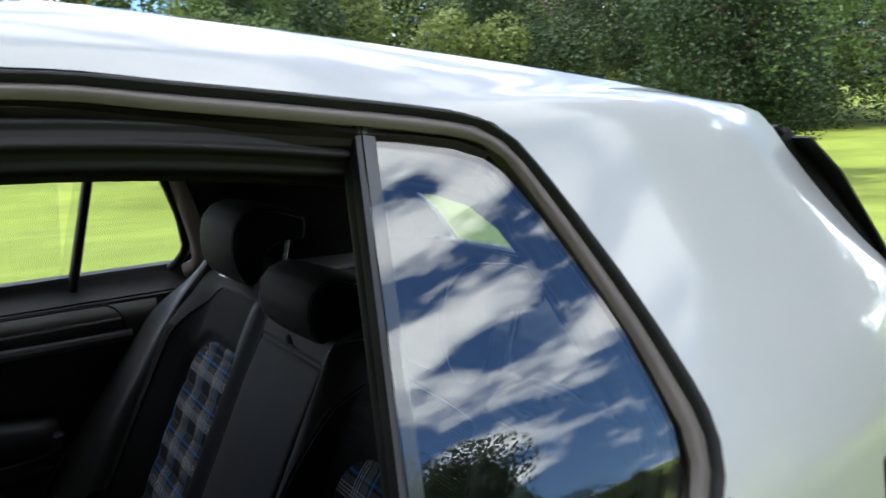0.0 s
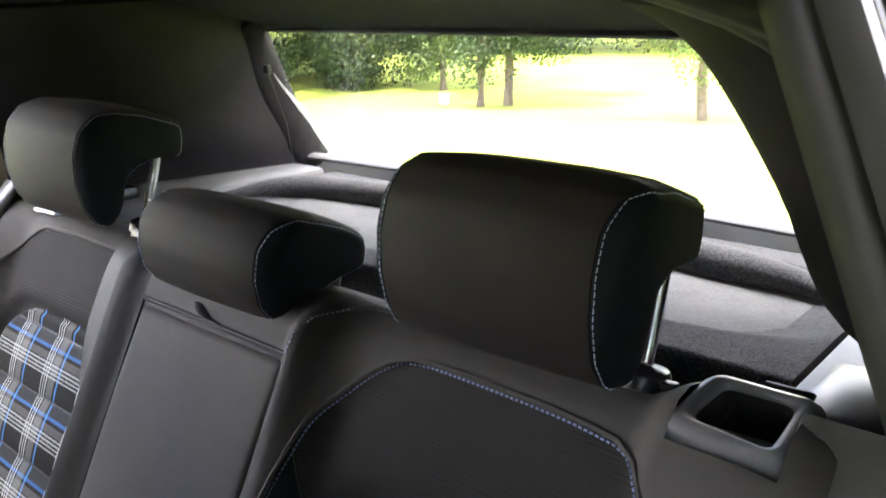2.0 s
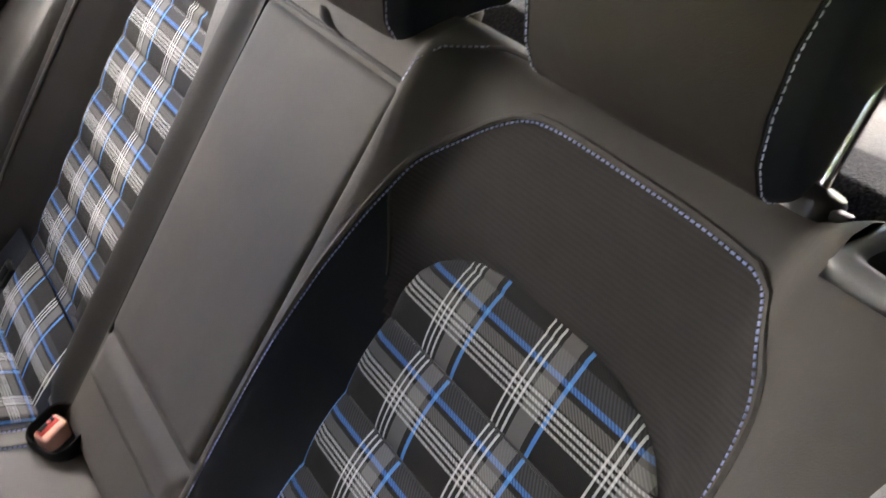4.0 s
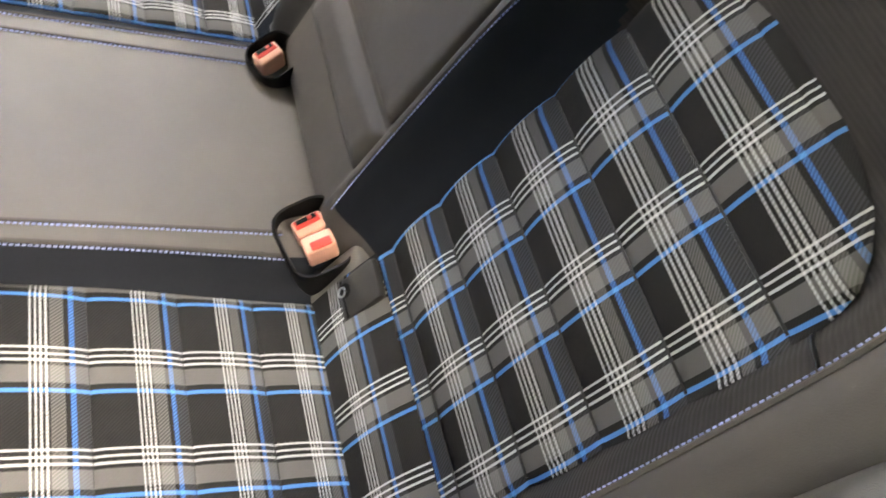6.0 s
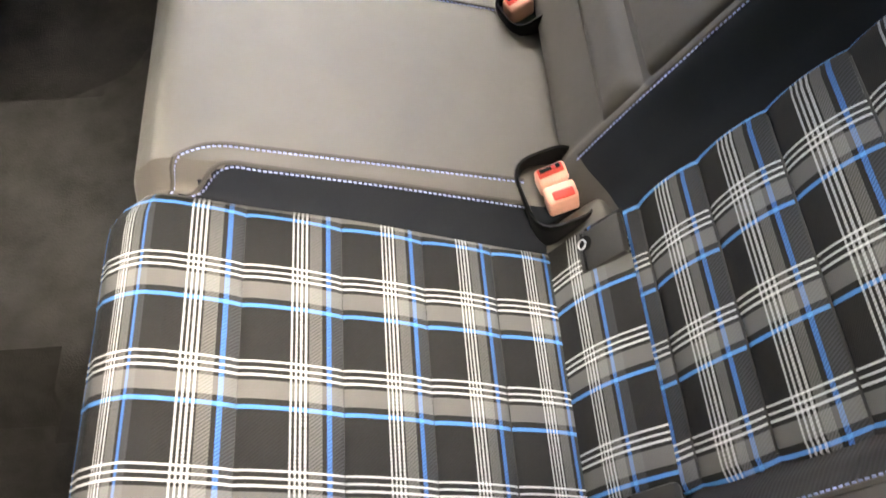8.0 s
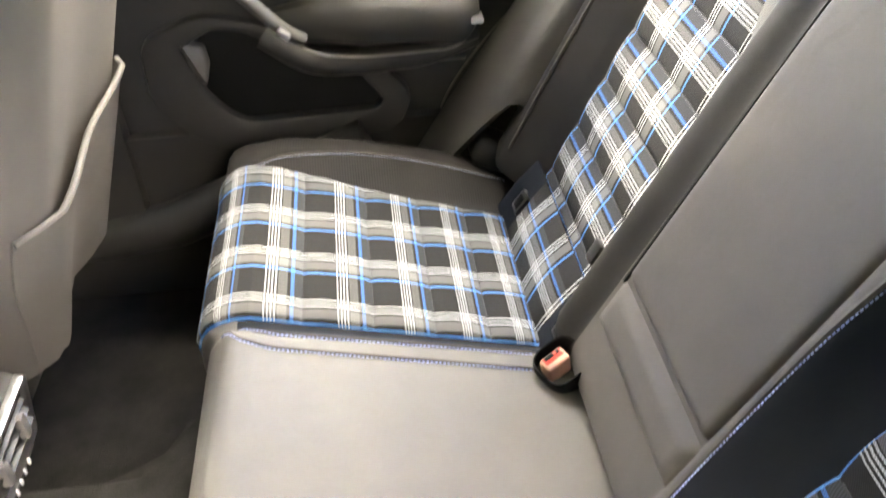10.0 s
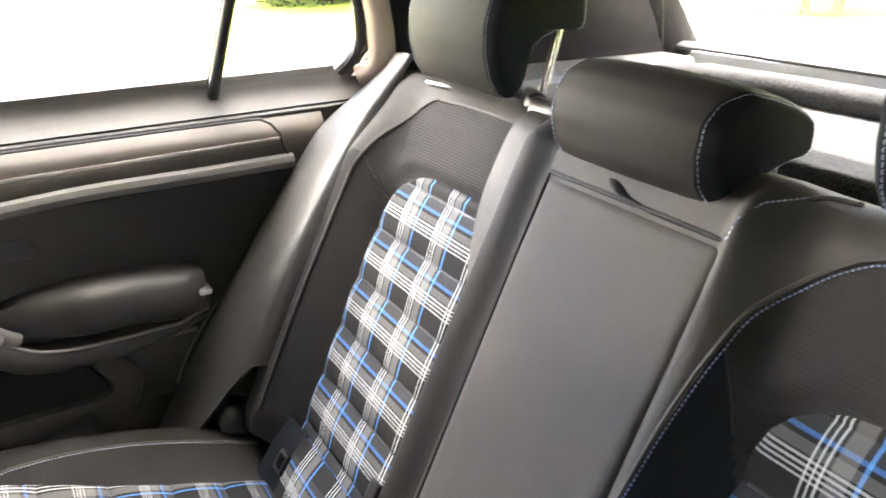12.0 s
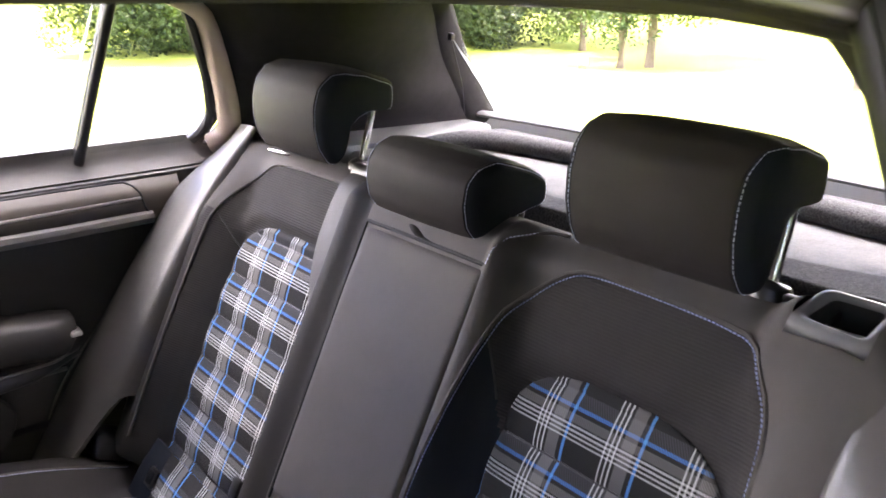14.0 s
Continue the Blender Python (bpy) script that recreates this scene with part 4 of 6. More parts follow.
    put("release_lever", slab(rounded_outline([(-0.49, 0.925), (-0.44, 0.932), (-0.345, 0.950), (-0.352, 0.962), (-0.385, 0.995), (-0.402, 0.992), (-0.405, 0.965), (-0.43, 0.950), (-0.50, 0.943)], 0.006), 0.016, G @ pose(0, 0, 0.004), 0.004), SATIN, "silver door release lever", dish)


door_lining(1, right_door)
door_lining(-1, left_door)
# pale lining of the far window opening
pale = smoothed([(0.150, 0.588, 1.330), (0.222, 0.615, 1.290), (0.262, 0.655, 1.19), (0.290, 0.692, 1.10), (0.290, 0.715, 1.055), (0.262, 0.735, 1.036)], 30)
part("window_lining", tube(pale, 0.024, 12, flat=0.8), PALE_TRIM, right_door, "pale lining strip of the window opening")
pale2 = [Vector((p.x, -p.y, p.z)) for p in pale]
part("window_lining", tube(pale2, 0.014, 8, flat=1.0), FRAME_TRIM, left_door, "dark lining strip of the window opening")

# ---- floor, tunnel, sills ----
def floor_z(x, y):
    tun = ease(abs(y) - 0.11 * ease(x, -0.68, -0.54), 0.235, 0.195)
    up = ease(x, -0.62, -0.47) * 0.06
    return 0.128 + 0.152 * tun + up * (1 - 0.6 * tun) + 0.03 * ease(abs(y), 0.62, 0.72)


part("floor_carpet", thick(grid(lambda x, y: (x, y, floor_z(x, y)), span(-1.95, 0.5, 48), span(-0.82, 0.82, 66)), 0.02), CARPET, car, "black carpeted floor with a raised tunnel")
for s in (-1, 1):
    part("sill_trim", tube([(-1.6, s * 0.70, 0.34), (-0.75, s * 0.70, 0.35), (-0.62, s * 0.695, 0.37), (-0.45, s * 0.69, 0.44), (-0.25, s * 0.69, 0.52)], 0.045, 10), PLASTIC, car, "dark plastic door sill")
    part("centre_pillar_trim", box((0.15, 0.05, 0.80), (-0.735, s * 0.715, 0.70), 0.02, pose(0, 0, 0, 0, 0, 0)), PLASTIC, car, "dark grey centre pillar lining")
    part("centre_pillar_upper", box((0.15, 0.06, 0.46), (-0.715, s * 0.675, 1.21), 0.02, pose(0, 0, 0, s * 25, 4, 0)), LINER, car, "dark upper centre pillar lining")
part("firewall", box((0.05, 1.5, 0.75), (-1.95, 0, 0.60), 0.02), PLASTIC, car, "dark front of the cabin")
for s in (-1, 1):
    part("inner_quarter_panel", box((1.35, 0.02, 0.75), (0.36, s * 0.735, 0.62), 0.004), PLASTIC, car, "dark inner quarter panel")
    part("inner_sill", box((1.7, 0.03, 0.40), (-1.0, s * 0.775, 0.24), 0.008), PLASTIC, car, "dark inner sill")
part("seat_pan", box((0.52, 1.42, 0.10), (-0.20, 0, 0.32), 0.02), CARPET, car, "carpeted pan under the bench")
part("boot_floor", box((0.55, 1.2, 0.04), (0.66, 0, 0.55), 0.01), CARPET, car)
# unseen panel added to block light through the near front window
part("front_side_blocker", box((0.46, 0.03, 0.40), (-1.15, -0.70, 1.19), 0.008, pose(0, 0, 0, -25, 0, 0)), LINER, car, "unseen dark panel added to keep light out at the front side")
part("dashboard", box((0.42, 1.40, 0.34), (-1.78, 0, 0.80), 0.06, seg=3), PLASTIC, car, "plain dark dashboard")

# ---- rear bench ----
RA = radians(26.5)
SA, CA = math.sin(RA), math.cos(RA)


def bk(y, s, n):
    """A point of the backrest: y across, s up along it, n out from its face."""
    return Vector((s * SA - n * CA, y, 0.52 + s * CA + n * SA))


BN = Vector((-CA, 0, SA))


def sunk(y, s, y_in, y_out):
    """The tartan lies in a hollow with a rounded upper end between the padded borders."""
    mid, half = (y_in + y_out) / 2, abs(y_in - y_out) / 2
    if y_out > 0:
        mid, half = 0.368, 0.132
    up = 0.484 if y_out > 0 else 0.476
    d = abs(y - mid) - half
    if s > up - 0.07:
        d = math.hypot(max(abs(y - mid) - (half - 0.07), 0), s - (up - 0.07)) - 0.07
    if y_out > 0 and y < mid:
        d = s - up if s > up - 0.05 else -1.0
    return 0.011 * ease(d, 0.012, -0.010)


def face_l(y, s):
    """How far the near backrest's face stands out."""
    n = 0.036 * ease(y, -0.197, -0.142) - 0.008 * ease(y, -0.136, -0.118)
    n += 0.040 * ease(y, -0.480, -0.545) - 0.012 * ease(y, -0.56, -0.60)
    n += 0.010 * bump01(y, 0.168, 0.042) - 0.016 * ease(y, 0.176, 0.212)
    k = ease(y, -0.17, -0.13)
    n *= (ease(s, 0.60, 0.44) * 0.75 + 0.25) * (1 - k) + (ease(s, 0.66, 0.57) * 0.75 + 0.25) * k
    n += 0.028 * ease(y, -0.460, -0.495) * bump01(s, 0.60, 0.14)
    return n - sunk(y, s, -0.202, -0.492)


def face_r(y, s):
    n = 0.050 * ease(y, 0.490, 0.560) - 0.012 * ease(y, 0.575, 0.62) + 0.002 * ease(y, 0.235, 0.222)
    n *= ease(s, 0.60, 0.44) * 0.7 + 0.3
    return n - sunk(y, s, 0.500, 0.150)


PROFILE = [(-0.035, -0.10), (-0.03, -0.03), (-0.015, -0.008), (0.01, 0.0)] + [(q, 0.0) for q in span(0.03, 0.574, 90)] + [(0.578, -0.0002), (0.581, -0.0006), (0.584, -0.0012), (0.587, -0.002), (0.5895, -0.003), (0.592, -0.004), (0.607, -0.012), (0.618, -0.026), (0.624, -0.045), (0.626, -0.07), (0.624, -0.10), (0.612, -0.122), (0.58, -0.13), (0.3, -0.13), (0.0, -0.13)]


def back_body(y0, y1, face, ny):
    n = len(PROFILE)

    def fn(y, j):
        s, d = PROFILE[j]
        e = min(y - y0, y1 - y)
        rim = 0.020 * (1 - math.sqrt(max(1 - (1 - min(e / 0.020, 1)) ** 2, 0)))
        f = face(y, s) if d > -0.02 else face(y, 0.6) * ease(d, -0.10, -0.02)
        top = 0.010 * (1 - min(e / 0.06, 1)) ** 2 if s > 0.55 else 0
        if s > 0.60 and d > -0.115:
            top -= 0.013 * ease(y, -0.455, -0.500)
        return bk(y, s - top, (f + d - rim) if j < n - 3 else d)

    ys = [y0, y0 + 0.0015, y0 + 0.004, y0 + 0.008, y0 + 0.013] + span(y0 + 0.02, y1 - 0.02, ny) + [y1 - 0.013, y1 - 0.008, y1 - 0.004, y1 - 0.0015, y1]
    bm = grid(fn, ys, list(range(n)), lambda y, j: (y, PROFILE[j][0]))
    bm.verts.ensure_lookup_table()
    k = len(ys)
    bm.faces.new([bm.verts[j] for j in range(n)])
    bm.faces.new([bm.verts[(k - 1) * n + j] for j in reversed(range(n))])
    return bm


def tartan_pad(outline, face, groove0, shift):
    """The tufted tartan insert: outline gives (s, y_in, y_out) upward."""
    ss = [o[0] for o in outline]

    def edge(s, c):
        return float(np.interp(s, ss, [o[c] for o in outline]))

    def fn(u, s):
        a, b = edge(s, 1), edge(s, 2)
        puff = abs(math.sin(math.pi * (s - groove0) / PV)) ** 0.65
        y = a + (b - a) * (0.5 + (u - 0.5) * (1.004 - 0.024 * (1 - puff)))
        e = min(u, 1 - u) * abs(b - a)
        rim = math.sqrt(min(e / 0.012, 1)) * ease(s, ss[-1], ss[-1] - 0.012)
        return bk(y, s, face(y, s) + 0.0012 + (0.0012 + 0.0056 * puff) * rim)

    svals = sorted(set([ss[0]] + span(ss[0], ss[-1], 240)))
    us = [0, 0.008, 0.02, 0.04] + span(0.07, 0.93, 18) + [0.96, 0.98, 0.992, 1]
    return grid(fn, us, svals, lambda u, s: (-(edge(s, 1) + (edge(s, 2) - edge(s, 1)) * u) + shift, weave(s - groove0 + PV * 10)))


def weave(s):
    """Cloth length along a tuft of the backrest: the cloth is drawn tight below each crease."""
    k = math.floor(s / PV)
    return PV * (k + float(np.interp(s / PV - k, [0, 0.34, 0.56, 0.58, 0.70, 0.76, 0.815, 1], [0, 0.484, 0.647, 0.665, 0.79, 0.835, 0.884, 1])))


def tuft_seams(outline, face, pad):
    """Sewn creases across the insert."""
    ss = [o[0] for o in outline]
    for k in range(6):
        s = 0.0518 + PV * k
        if s > ss[-1] - 0.02:
            continue
        a, b = (float(np.interp(s, ss, [o[q] for o in outline])) for q in (1, 2))
        part("tuft_seam", tube([bk(y, s, face(y, s) + 0.0026) for y in span(a + (b - a) * 0.035, b - (b - a) * 0.035, 24)], 0.0016, 5), BLACK, pad)


def on_back(path, face, lift, n=60):
    return [bk(y, s, face(y, s) + lift) for y, s, _ in ((p.x, p.y, 0) for p in smoothed([(y, s, 0) for y, s in path], n))]


SEAM_L = [(-0.142, 0.03), (-0.139, 0.12), (-0.139, 0.27), (-0.146, 0.36), (-0.152, 0.41), (-0.160, 0.465), (-0.169, 0.511), (-0.198, 0.551), (-0.232, 0.578), (-0.26, 0.585), (-0.30, 0.586), (-0.393, 0.584), (-0.442, 0.580), (-0.468, 0.573), (-0.490, 0.545), (-0.508, 0.510), (-0.518, 0.45), (-0.523, 0.38), (-0.525, 0.2), (-0.525, 0.03)]
def two_cloths(ob, outlines, second):
    """Inside the seam the cover is ribbed cloth, outside it is leatherette."""
    me = ob.data
    me.materials.append(second)
    uv = me.uv_layers[0].data
    for f in me.polygons:
        y = sum(uv[i].uv[0] for i in f.loop_indices) / len(f.loop_indices)
        s = sum(uv[i].uv[1] for i in f.loop_indices) / len(f.loop_indices)
        inside = False
        for outline in outlines:
            for (y0, s0), (y1, s1) in zip(outline, outline[1:] + outline[:1]):
                if (s0 > s) != (s1 > s) and y < (y1 - y0) * (s - s0) / (s1 - s0) + y0:
                    inside = not inside
        if not inside:
            f.material_index = 1


def third_tone(ob, cloth, belongs):
    """Another colour where belongs(y, s) holds inside the ribbed part."""
    me = ob.data
    me.materials.append(cloth)
    uv = me.uv_layers[0].data
    for f in me.polygons:
        y = sum(uv[i].uv[0] for i in f.loop_indices) / len(f.loop_indices)
        s = sum(uv[i].uv[1] for i in f.loop_indices) / len(f.loop_indices)
        if f.material_index == 0 and belongs(y, s):
            f.material_index = len(me.materials) - 1


SEAM_R = [(0.545, 0.03), (0.548, 0.20), (0.545, 0.40), (0.540, 0.47), (0.520, 0.525), (0.465, 0.580), (0.40, 0.588), (0.33, 0.590), (0.25, 0.590)]

back_l = thing("folding_bench", "wide rear car seat with blue tartan panel and folded-up armrest", "car seat", "rear seats")
body_l = part("body", back_body(-0.60, 0.212, face_l, 200), MESH, back_l, "dark ribbed cloth and leatherette cover")
two_cloths(body_l, [SEAM_L, [(0.128, -0.05), (0.128, 0.60), (0.230, 0.60), (0.230, -0.05)]], VINYL)
third_tone(body_l, EDGE_CLOTH, lambda y, s: y > 0.12)
# black painted here stands in for shade on the inner bolster
third_tone(body_l, CLOTH_AND_SHADE, lambda y, s: -0.23 < y < -0.10 and s < 0.405 + (y + 0.192) * 2.43)
OUT_L = [(0.030, -0.202, -0.484), (0.12, -0.203, -0.487), (0.25, -0.205, -0.492), (0.36, -0.207, -0.494), (0.40, -0.208, -0.490), (0.425, -0.214, -0.480), (0.442, -0.226, -0.466), (0.455, -0.243, -0.447), (0.464, -0.265, -0.420), (0.469, -0.300, -0.385)]
pad = part("tartan_insert", tartan_pad(OUT_L, face_l, 0.0518, 0.6066), TARTAN, back_l, "tufted blue, grey and white tartan insert")
tuft_seams(OUT_L, face_l, pad)
part("piping", tube(on_back(SEAM_L, face_l, 0.0005), 0.0028, 6), VINYL, body_l)
part("stitching", stitches(on_back([(y + 0.004 if y < -0.3 else y - 0.004, s - 0.004) for y, s in SEAM_L], face_l, 0.001, 120), BN), THREAD_BLUE, body_l, "blue decorative stitching")
for p in ([(-0.162, 0.478), (-0.175, 0.445), (-0.192, 0.405)], [(-0.524, 0.395), (-0.51, 0.395), (-0.49, 0.39)]):
    part("cover_seam", tube(on_back(p, face_l, -0.0006, 12), 0.0018, 5), BLACK, body_l)
# folded-up armrest with the wedge below it


def armrest_plate():
    def fn(u, v):
        s = 0.132 + (0.548 - 0.132) * v
        a, b = -0.128 - 0.010 * v, 0.117 + 0.006 * v
        y = a + (b - a) * u
        e = min((y - a), (b - y), s - 0.132 + 0.0001, 0.548 - s + 0.0001)
        corner = math.hypot(max(0.016 - (y - a), 0.016 - (b - y), 0), max(0.016 - (s - 0.132), 0.016 - (0.548 - s), 0))
        drop = 1 - ease(corner, 0.010, 0.018)
        return bk(y, s, 0.016 * math.sqrt(min(max(e, 0) / 0.010, 1)) * drop + 0.021 - 0.003 * ease(v, 0.75, 1.0))
    us = [0, 0.006, 0.015, 0.03, 0.05] + span(0.08, 0.92, 14) + [0.95, 0.97, 0.985, 0.994, 1]
    return grid(fn, us, [0, 0.004, 0.010, 0.018, 0.03] + span(0.06, 0.94, 16) + [0.97, 0.982, 0.99, 0.996, 1])


part("armrest", armrest_plate(), VINYL, back_l, "smooth folded-up centre armrest")
# black cords paint the shade in the gap round the armrest
for edge in ([(-0.139, 0.5505, 0.0275), (0.0, 0.551, 0.0275), (0.124, 0.5505, 0.0275)], [(-0.1295, 0.124, 0.0285), (-0.136, 0.40, 0.0290), (-0.1375, 0.46, 0.0290), (-0.1395, 0.548, 0.0280)], [(0.1185, 0.124, 0.0285), (0.1230, 0.40, 0.0285), (0.1240, 0.46, 0.0285), (0.1245, 0.548, 0.0280)]):
    part("armrest_gap_shade", tube([bk(*q) for q in edge], 0.0029, 6), PIT, back_l, "black cord painting the shaded gap round the armrest")
part("stitching", stitches([bk(0.126, 0.556, 0.0215), bk(0.128, 0.570, 0.0185), bk(0.130, 0.592, 0.009)], BN, 0.0032, 0.0014, 0.0014), THREAD_PALE, body_l, "pale decorative stitching")
part("pull_loop", tube(smoothed([bk(0.034, 0.566, 0.026), bk(0.022, 0.563, 0.0275), bk(0.004, 0.556, 0.028), bk(-0.022, 0.552, 0.028)], 12), [0.003 + 0.0045 * math.sin(math.pi * min(k / 8, 1)) for k in range(13)], 8, flat=0.6), PIT, back_l, "black pull loop of the armrest")


def wedge():
    def fn(u, v):
        s = 0.064 + 0.065 * v
        a, b = -0.130, 0.119
        y = a + (b - a) * u
        e = min(y - a, b - y, 0.129 - s, s - 0.064)
        return bk(y, s, 0.022 + 0.017 * math.sqrt(min(max(e, 0) / 0.016, 1)))
    return grid(fn, [0, 0.01, 0.03, 0.06] + span(0.1, 0.9, 10) + [0.95, 0.98, 0.995, 1], [0, 0.01, 0.03, 0.06] + span(0.1, 0.9, 10) + [0.94, 0.97, 0.99, 1])


part("stitching", stitches([bk(-0.131, 0.092, 0.0305), bk(-0.134, 0.112, 0.032), bk(-0.137, 0.128, 0.032)], BN, 0.0036, 0.0012, 0.0026), THREAD_BLUE, body_l, "blue decorative stitching")
part("lower_pad", wedge(), VINYL, back_l, "narrow pad under the armrest")
part("shoulder_seam", tube(on_back([(-0.132, 0.545), (-0.138, 0.58), (-0.165, 0.612), (-0.20, 0.618)], face_l, -0.014, 20), 0.0025, 6), VINYL, body_l)
part("stitching", stitches([bk(y, s, face_l(y, min(s, 0.6)) + n) for y, s, n in ((-0.131, 0.552, 0.001), (-0.134, 0.572, 0.001), (-0.142, 0.592, -0.003), (-0.160, 0.610, -0.014), (-0.19, 0.619, -0.028))], (-0.5, 0, 0.85)), THREAD_PALE, body_l, "pale decorative stitching")
# release handle for folding, let into the top
latch = pose(0.282, -0.534, 1.0665, 0, -15, 0)
o1 = rounded_outline([(-0.043, -0.044), (0.034, -0.046), (0.034, 0.040), (-0.036, 0.047)], 0.014)
i1 = rounded_outline([(-0.026, -0.025), (0.021, -0.026), (0.021, 0.022), (-0.019, 0.029)], 0.008)
cut = bmesh.new()
cut.from_mesh(body_l.data)
back_in = latch.inverted()
gone = []
for f in cut.faces:
    q = back_in @ f.calc_center_median()
    if -0.037 < q.x < 0.029 and abs(q.y) < 0.040 and abs(q.z) < 0.04:
        gone.append(f)
bmesh.ops.delete(cut, geom=gone, context="FACES")
cut.to_mesh(body_l.data)
cut.free()


def recess_cup(pts, deep):
    """The walls and floor of a well below an outline."""
    bm = bmesh.new()
    loops = [[bm.verts.new((x * k, y * k, z)) for x, y in pts] for z, k in ((0.010, 1.0), (-deep * 0.8, 0.94), (-deep, 0.86))]
    for a, b in zip(loops, loops[1:]):
        for k in range(len(pts)):
            bm.faces.new((a[k], a[(k + 1) % len(pts)], b[(k + 1) % len(pts)], b[k]))
    bm.faces.new(loops[-1])
    bmesh.ops.transform(bm, matrix=latch, verts=bm.verts)
    return bm


def bezel_ring():
    """A soft moulded frame that falls away to its outer edge."""
    bm = bmesh.new()
    sec = [(0.0, -0.022), (0.02, 0.004), (0.12, 0.010), (0.35, 0.0145), (0.62, 0.0155), (0.86, 0.0135), (0.97, 0.010), (1.0, 0.004), (1.0, -0.006)]
    loops = [[bm.verts.new((a[0] + (b[0] - a[0]) * w, a[1] + (b[1] - a[1]) * w, z)) for a, b in zip(o1, i1)] for w, z in sec]
    for a, b in zip(loops, loops[1:]):
        for k in range(len(o1)):
            bm.faces.new((a[k], a[(k + 1) % len(o1)], b[(k + 1) % len(o1)], b[k]))
    bmesh.ops.transform(bm, matrix=latch, verts=bm.verts)
    return bm


bezel = part("release_bezel", bezel_ring(), BEZEL, back_l, "satin grey bezel of the backrest release")
part("release_recess", recess_cup(i1, 0.020), PLASTIC, bezel, "deep dark finger well")
part("release_lever", box((0.010, 0.050, 0.012), (0, 0, 0), 0.004, latch @ pose(-0.018, 0, 0.001, 0, 0, 3)), BEZEL, bezel, "finger lever of the backrest release")
part("recess_rib", box((0.034, 0.004, 0.022), (0, 0, 0), 0.0015, latch @ pose(0.004, 0.016, -0.012)), PLASTIC, bezel)
part("release_flag", box((0.006, 0.034, 0.004), (0, 0, 0), 0.0015, latch @ pose(0.037, -0.016, 0.010)), BLACK, bezel)

back_r = thing("folding_bench", "narrow rear car seat with a blue tartan panel", "car seat", "rear seats")
body_r = part("body", back_body(0.222, 0.615, face_r, 100), MESH, back_r, "dark ribbed cloth and leatherette cover")
two_cloths(body_r, [[(0.66, -0.05), (0.66, 0.46)] + SEAM_R[3:] + [(0.20, 0.59), (0.20, -0.05)]], VINYL)
OUT_R = [(0.035, 0.490, 0.232), (0.12, 0.494, 0.232), (0.30, 0.497, 0.232), (0.40, 0.495, 0.232), (0.430, 0.487, 0.233), (0.450, 0.474, 0.235), (0.464, 0.455, 0.239), (0.474, 0.428, 0.248), (0.480, 0.395, 0.275)]
pad = part("tartan_insert", tartan_pad(OUT_R, face_r, 0.0518, 1.3896), TARTAN, back_r, "tufted blue, grey and white tartan insert")
tuft_seams(OUT_R, face_r, pad)
part("piping", tube(on_back(SEAM_R, face_r, 0.0005), 0.0030, 6), VINYL, body_r, "grey piping")
part("stitching", stitches(on_back([(0.197, 0.10), (0.198, 0.3), (0.196, 0.5), (0.196, 0.56)], face_l, 0.0006, 60), BN + Vector((0, 0.5, 0)), 0.0032, 0.0014, 0.0014), THREAD_PALE, body_l, "fine pale stitching")
part("cover_seam", tube(on_back([(0.540, 0.47), (0.515, 0.445), (0.49, 0.415)], face_r, -0.0006, 12), 0.0018, 5), BLACK, body_r)
slot = box((0.012, 0.055, 0.004), (0, 0, 0), 0.0018, Matrix.Translation(bk(0.475, 0.606, -0.006)) @ pose(0, 0, 0, 0, 30, 6))
part("belt_slot_cover", slot, SATIN, body_r, "bright trim piece on the backrest's shoulder")
part("backrest_gap", tube([bk(0.217, -0.01, -0.012), bk(0.217, 0.3, -0.012), bk(0.217, 0.60, -0.016)], 0.004, 6), BLACK, back_r)


# padded side panels beside the backrests
def side_panel(s, inner):
    def fn(u, v):
        # u from the backrest to the door, v upward
        edge = math.sqrt(min(u / 0.10, 1))
        fwd = ((0.034 if s > 0 else 0.022) * edge + 0.026) + 0.075 * (1 - v) * u + 0.015 * math.sin(math.pi * u)
        y = inner + (0.695 - inner) * u
        low = 0.045 if s < 0 else 0.100 - 0.200 * ease(u, 0.02, 0.55)
        sN = low + (0.635 - low) * v
        return bk(s * y, sN, fwd * (1 - 0.7 * v * v * v) - 0.05 * u * ease(v, 0.75, 1.0))
    bm = grid(fn, [0, 0.004, 0.015, 0.035, 0.06] + span(0.1, 1, 13), span(0, 1, 40))
    return thick(bm, 0.015)


for s, inner in ((1, 0.556), (-1, 0.570)):
    sp = thing("side_bolster", "smooth grey padded side panel beside the rear backrest", "car seat", "side bolsters")
    part("pad", side_panel(s, inner), BOLSTER, sp)
    part("lower_cover", box((0.105, 0.07, 0.055), (-0.030, s * 0.612, 0.520), 0.018, pose(0, 0, 0, 0, 25, 0), seg=3), BLACK, sp, "black plastic belt anchor cover")

# cushion of the bench
def cushion_z(x, y):
    z = 0.462 - 0.235 * x - 0.03 * ease(x, -0.43, -0.48)
    z += 0.036 * ease(y, -0.205 + 0.04 * ease(x, -0.20, -0.45), -0.150) * ease(y, 0.195, 0.145)
    edge = 0.040 * ease(abs(y - 0.01), 0.500, 0.575) * (0.45 + 0.55 * bump01(x, -0.22, 0.30)) * ease(x, -0.47, -0.38)
    edge -= 0.05 * ease(abs(y - 0.01), 0.60, 0.68)
    return z + edge


NOSE = [(-0.42, 0.0), (-0.44, -0.001), (-0.458, -0.005), (-0.472, -0.013), (-0.482, -0.025), (-0.488, -0.042), (-0.490, -0.07), (-0.486, -0.12), (-0.470, -0.20), (-0.45, -0.28)]


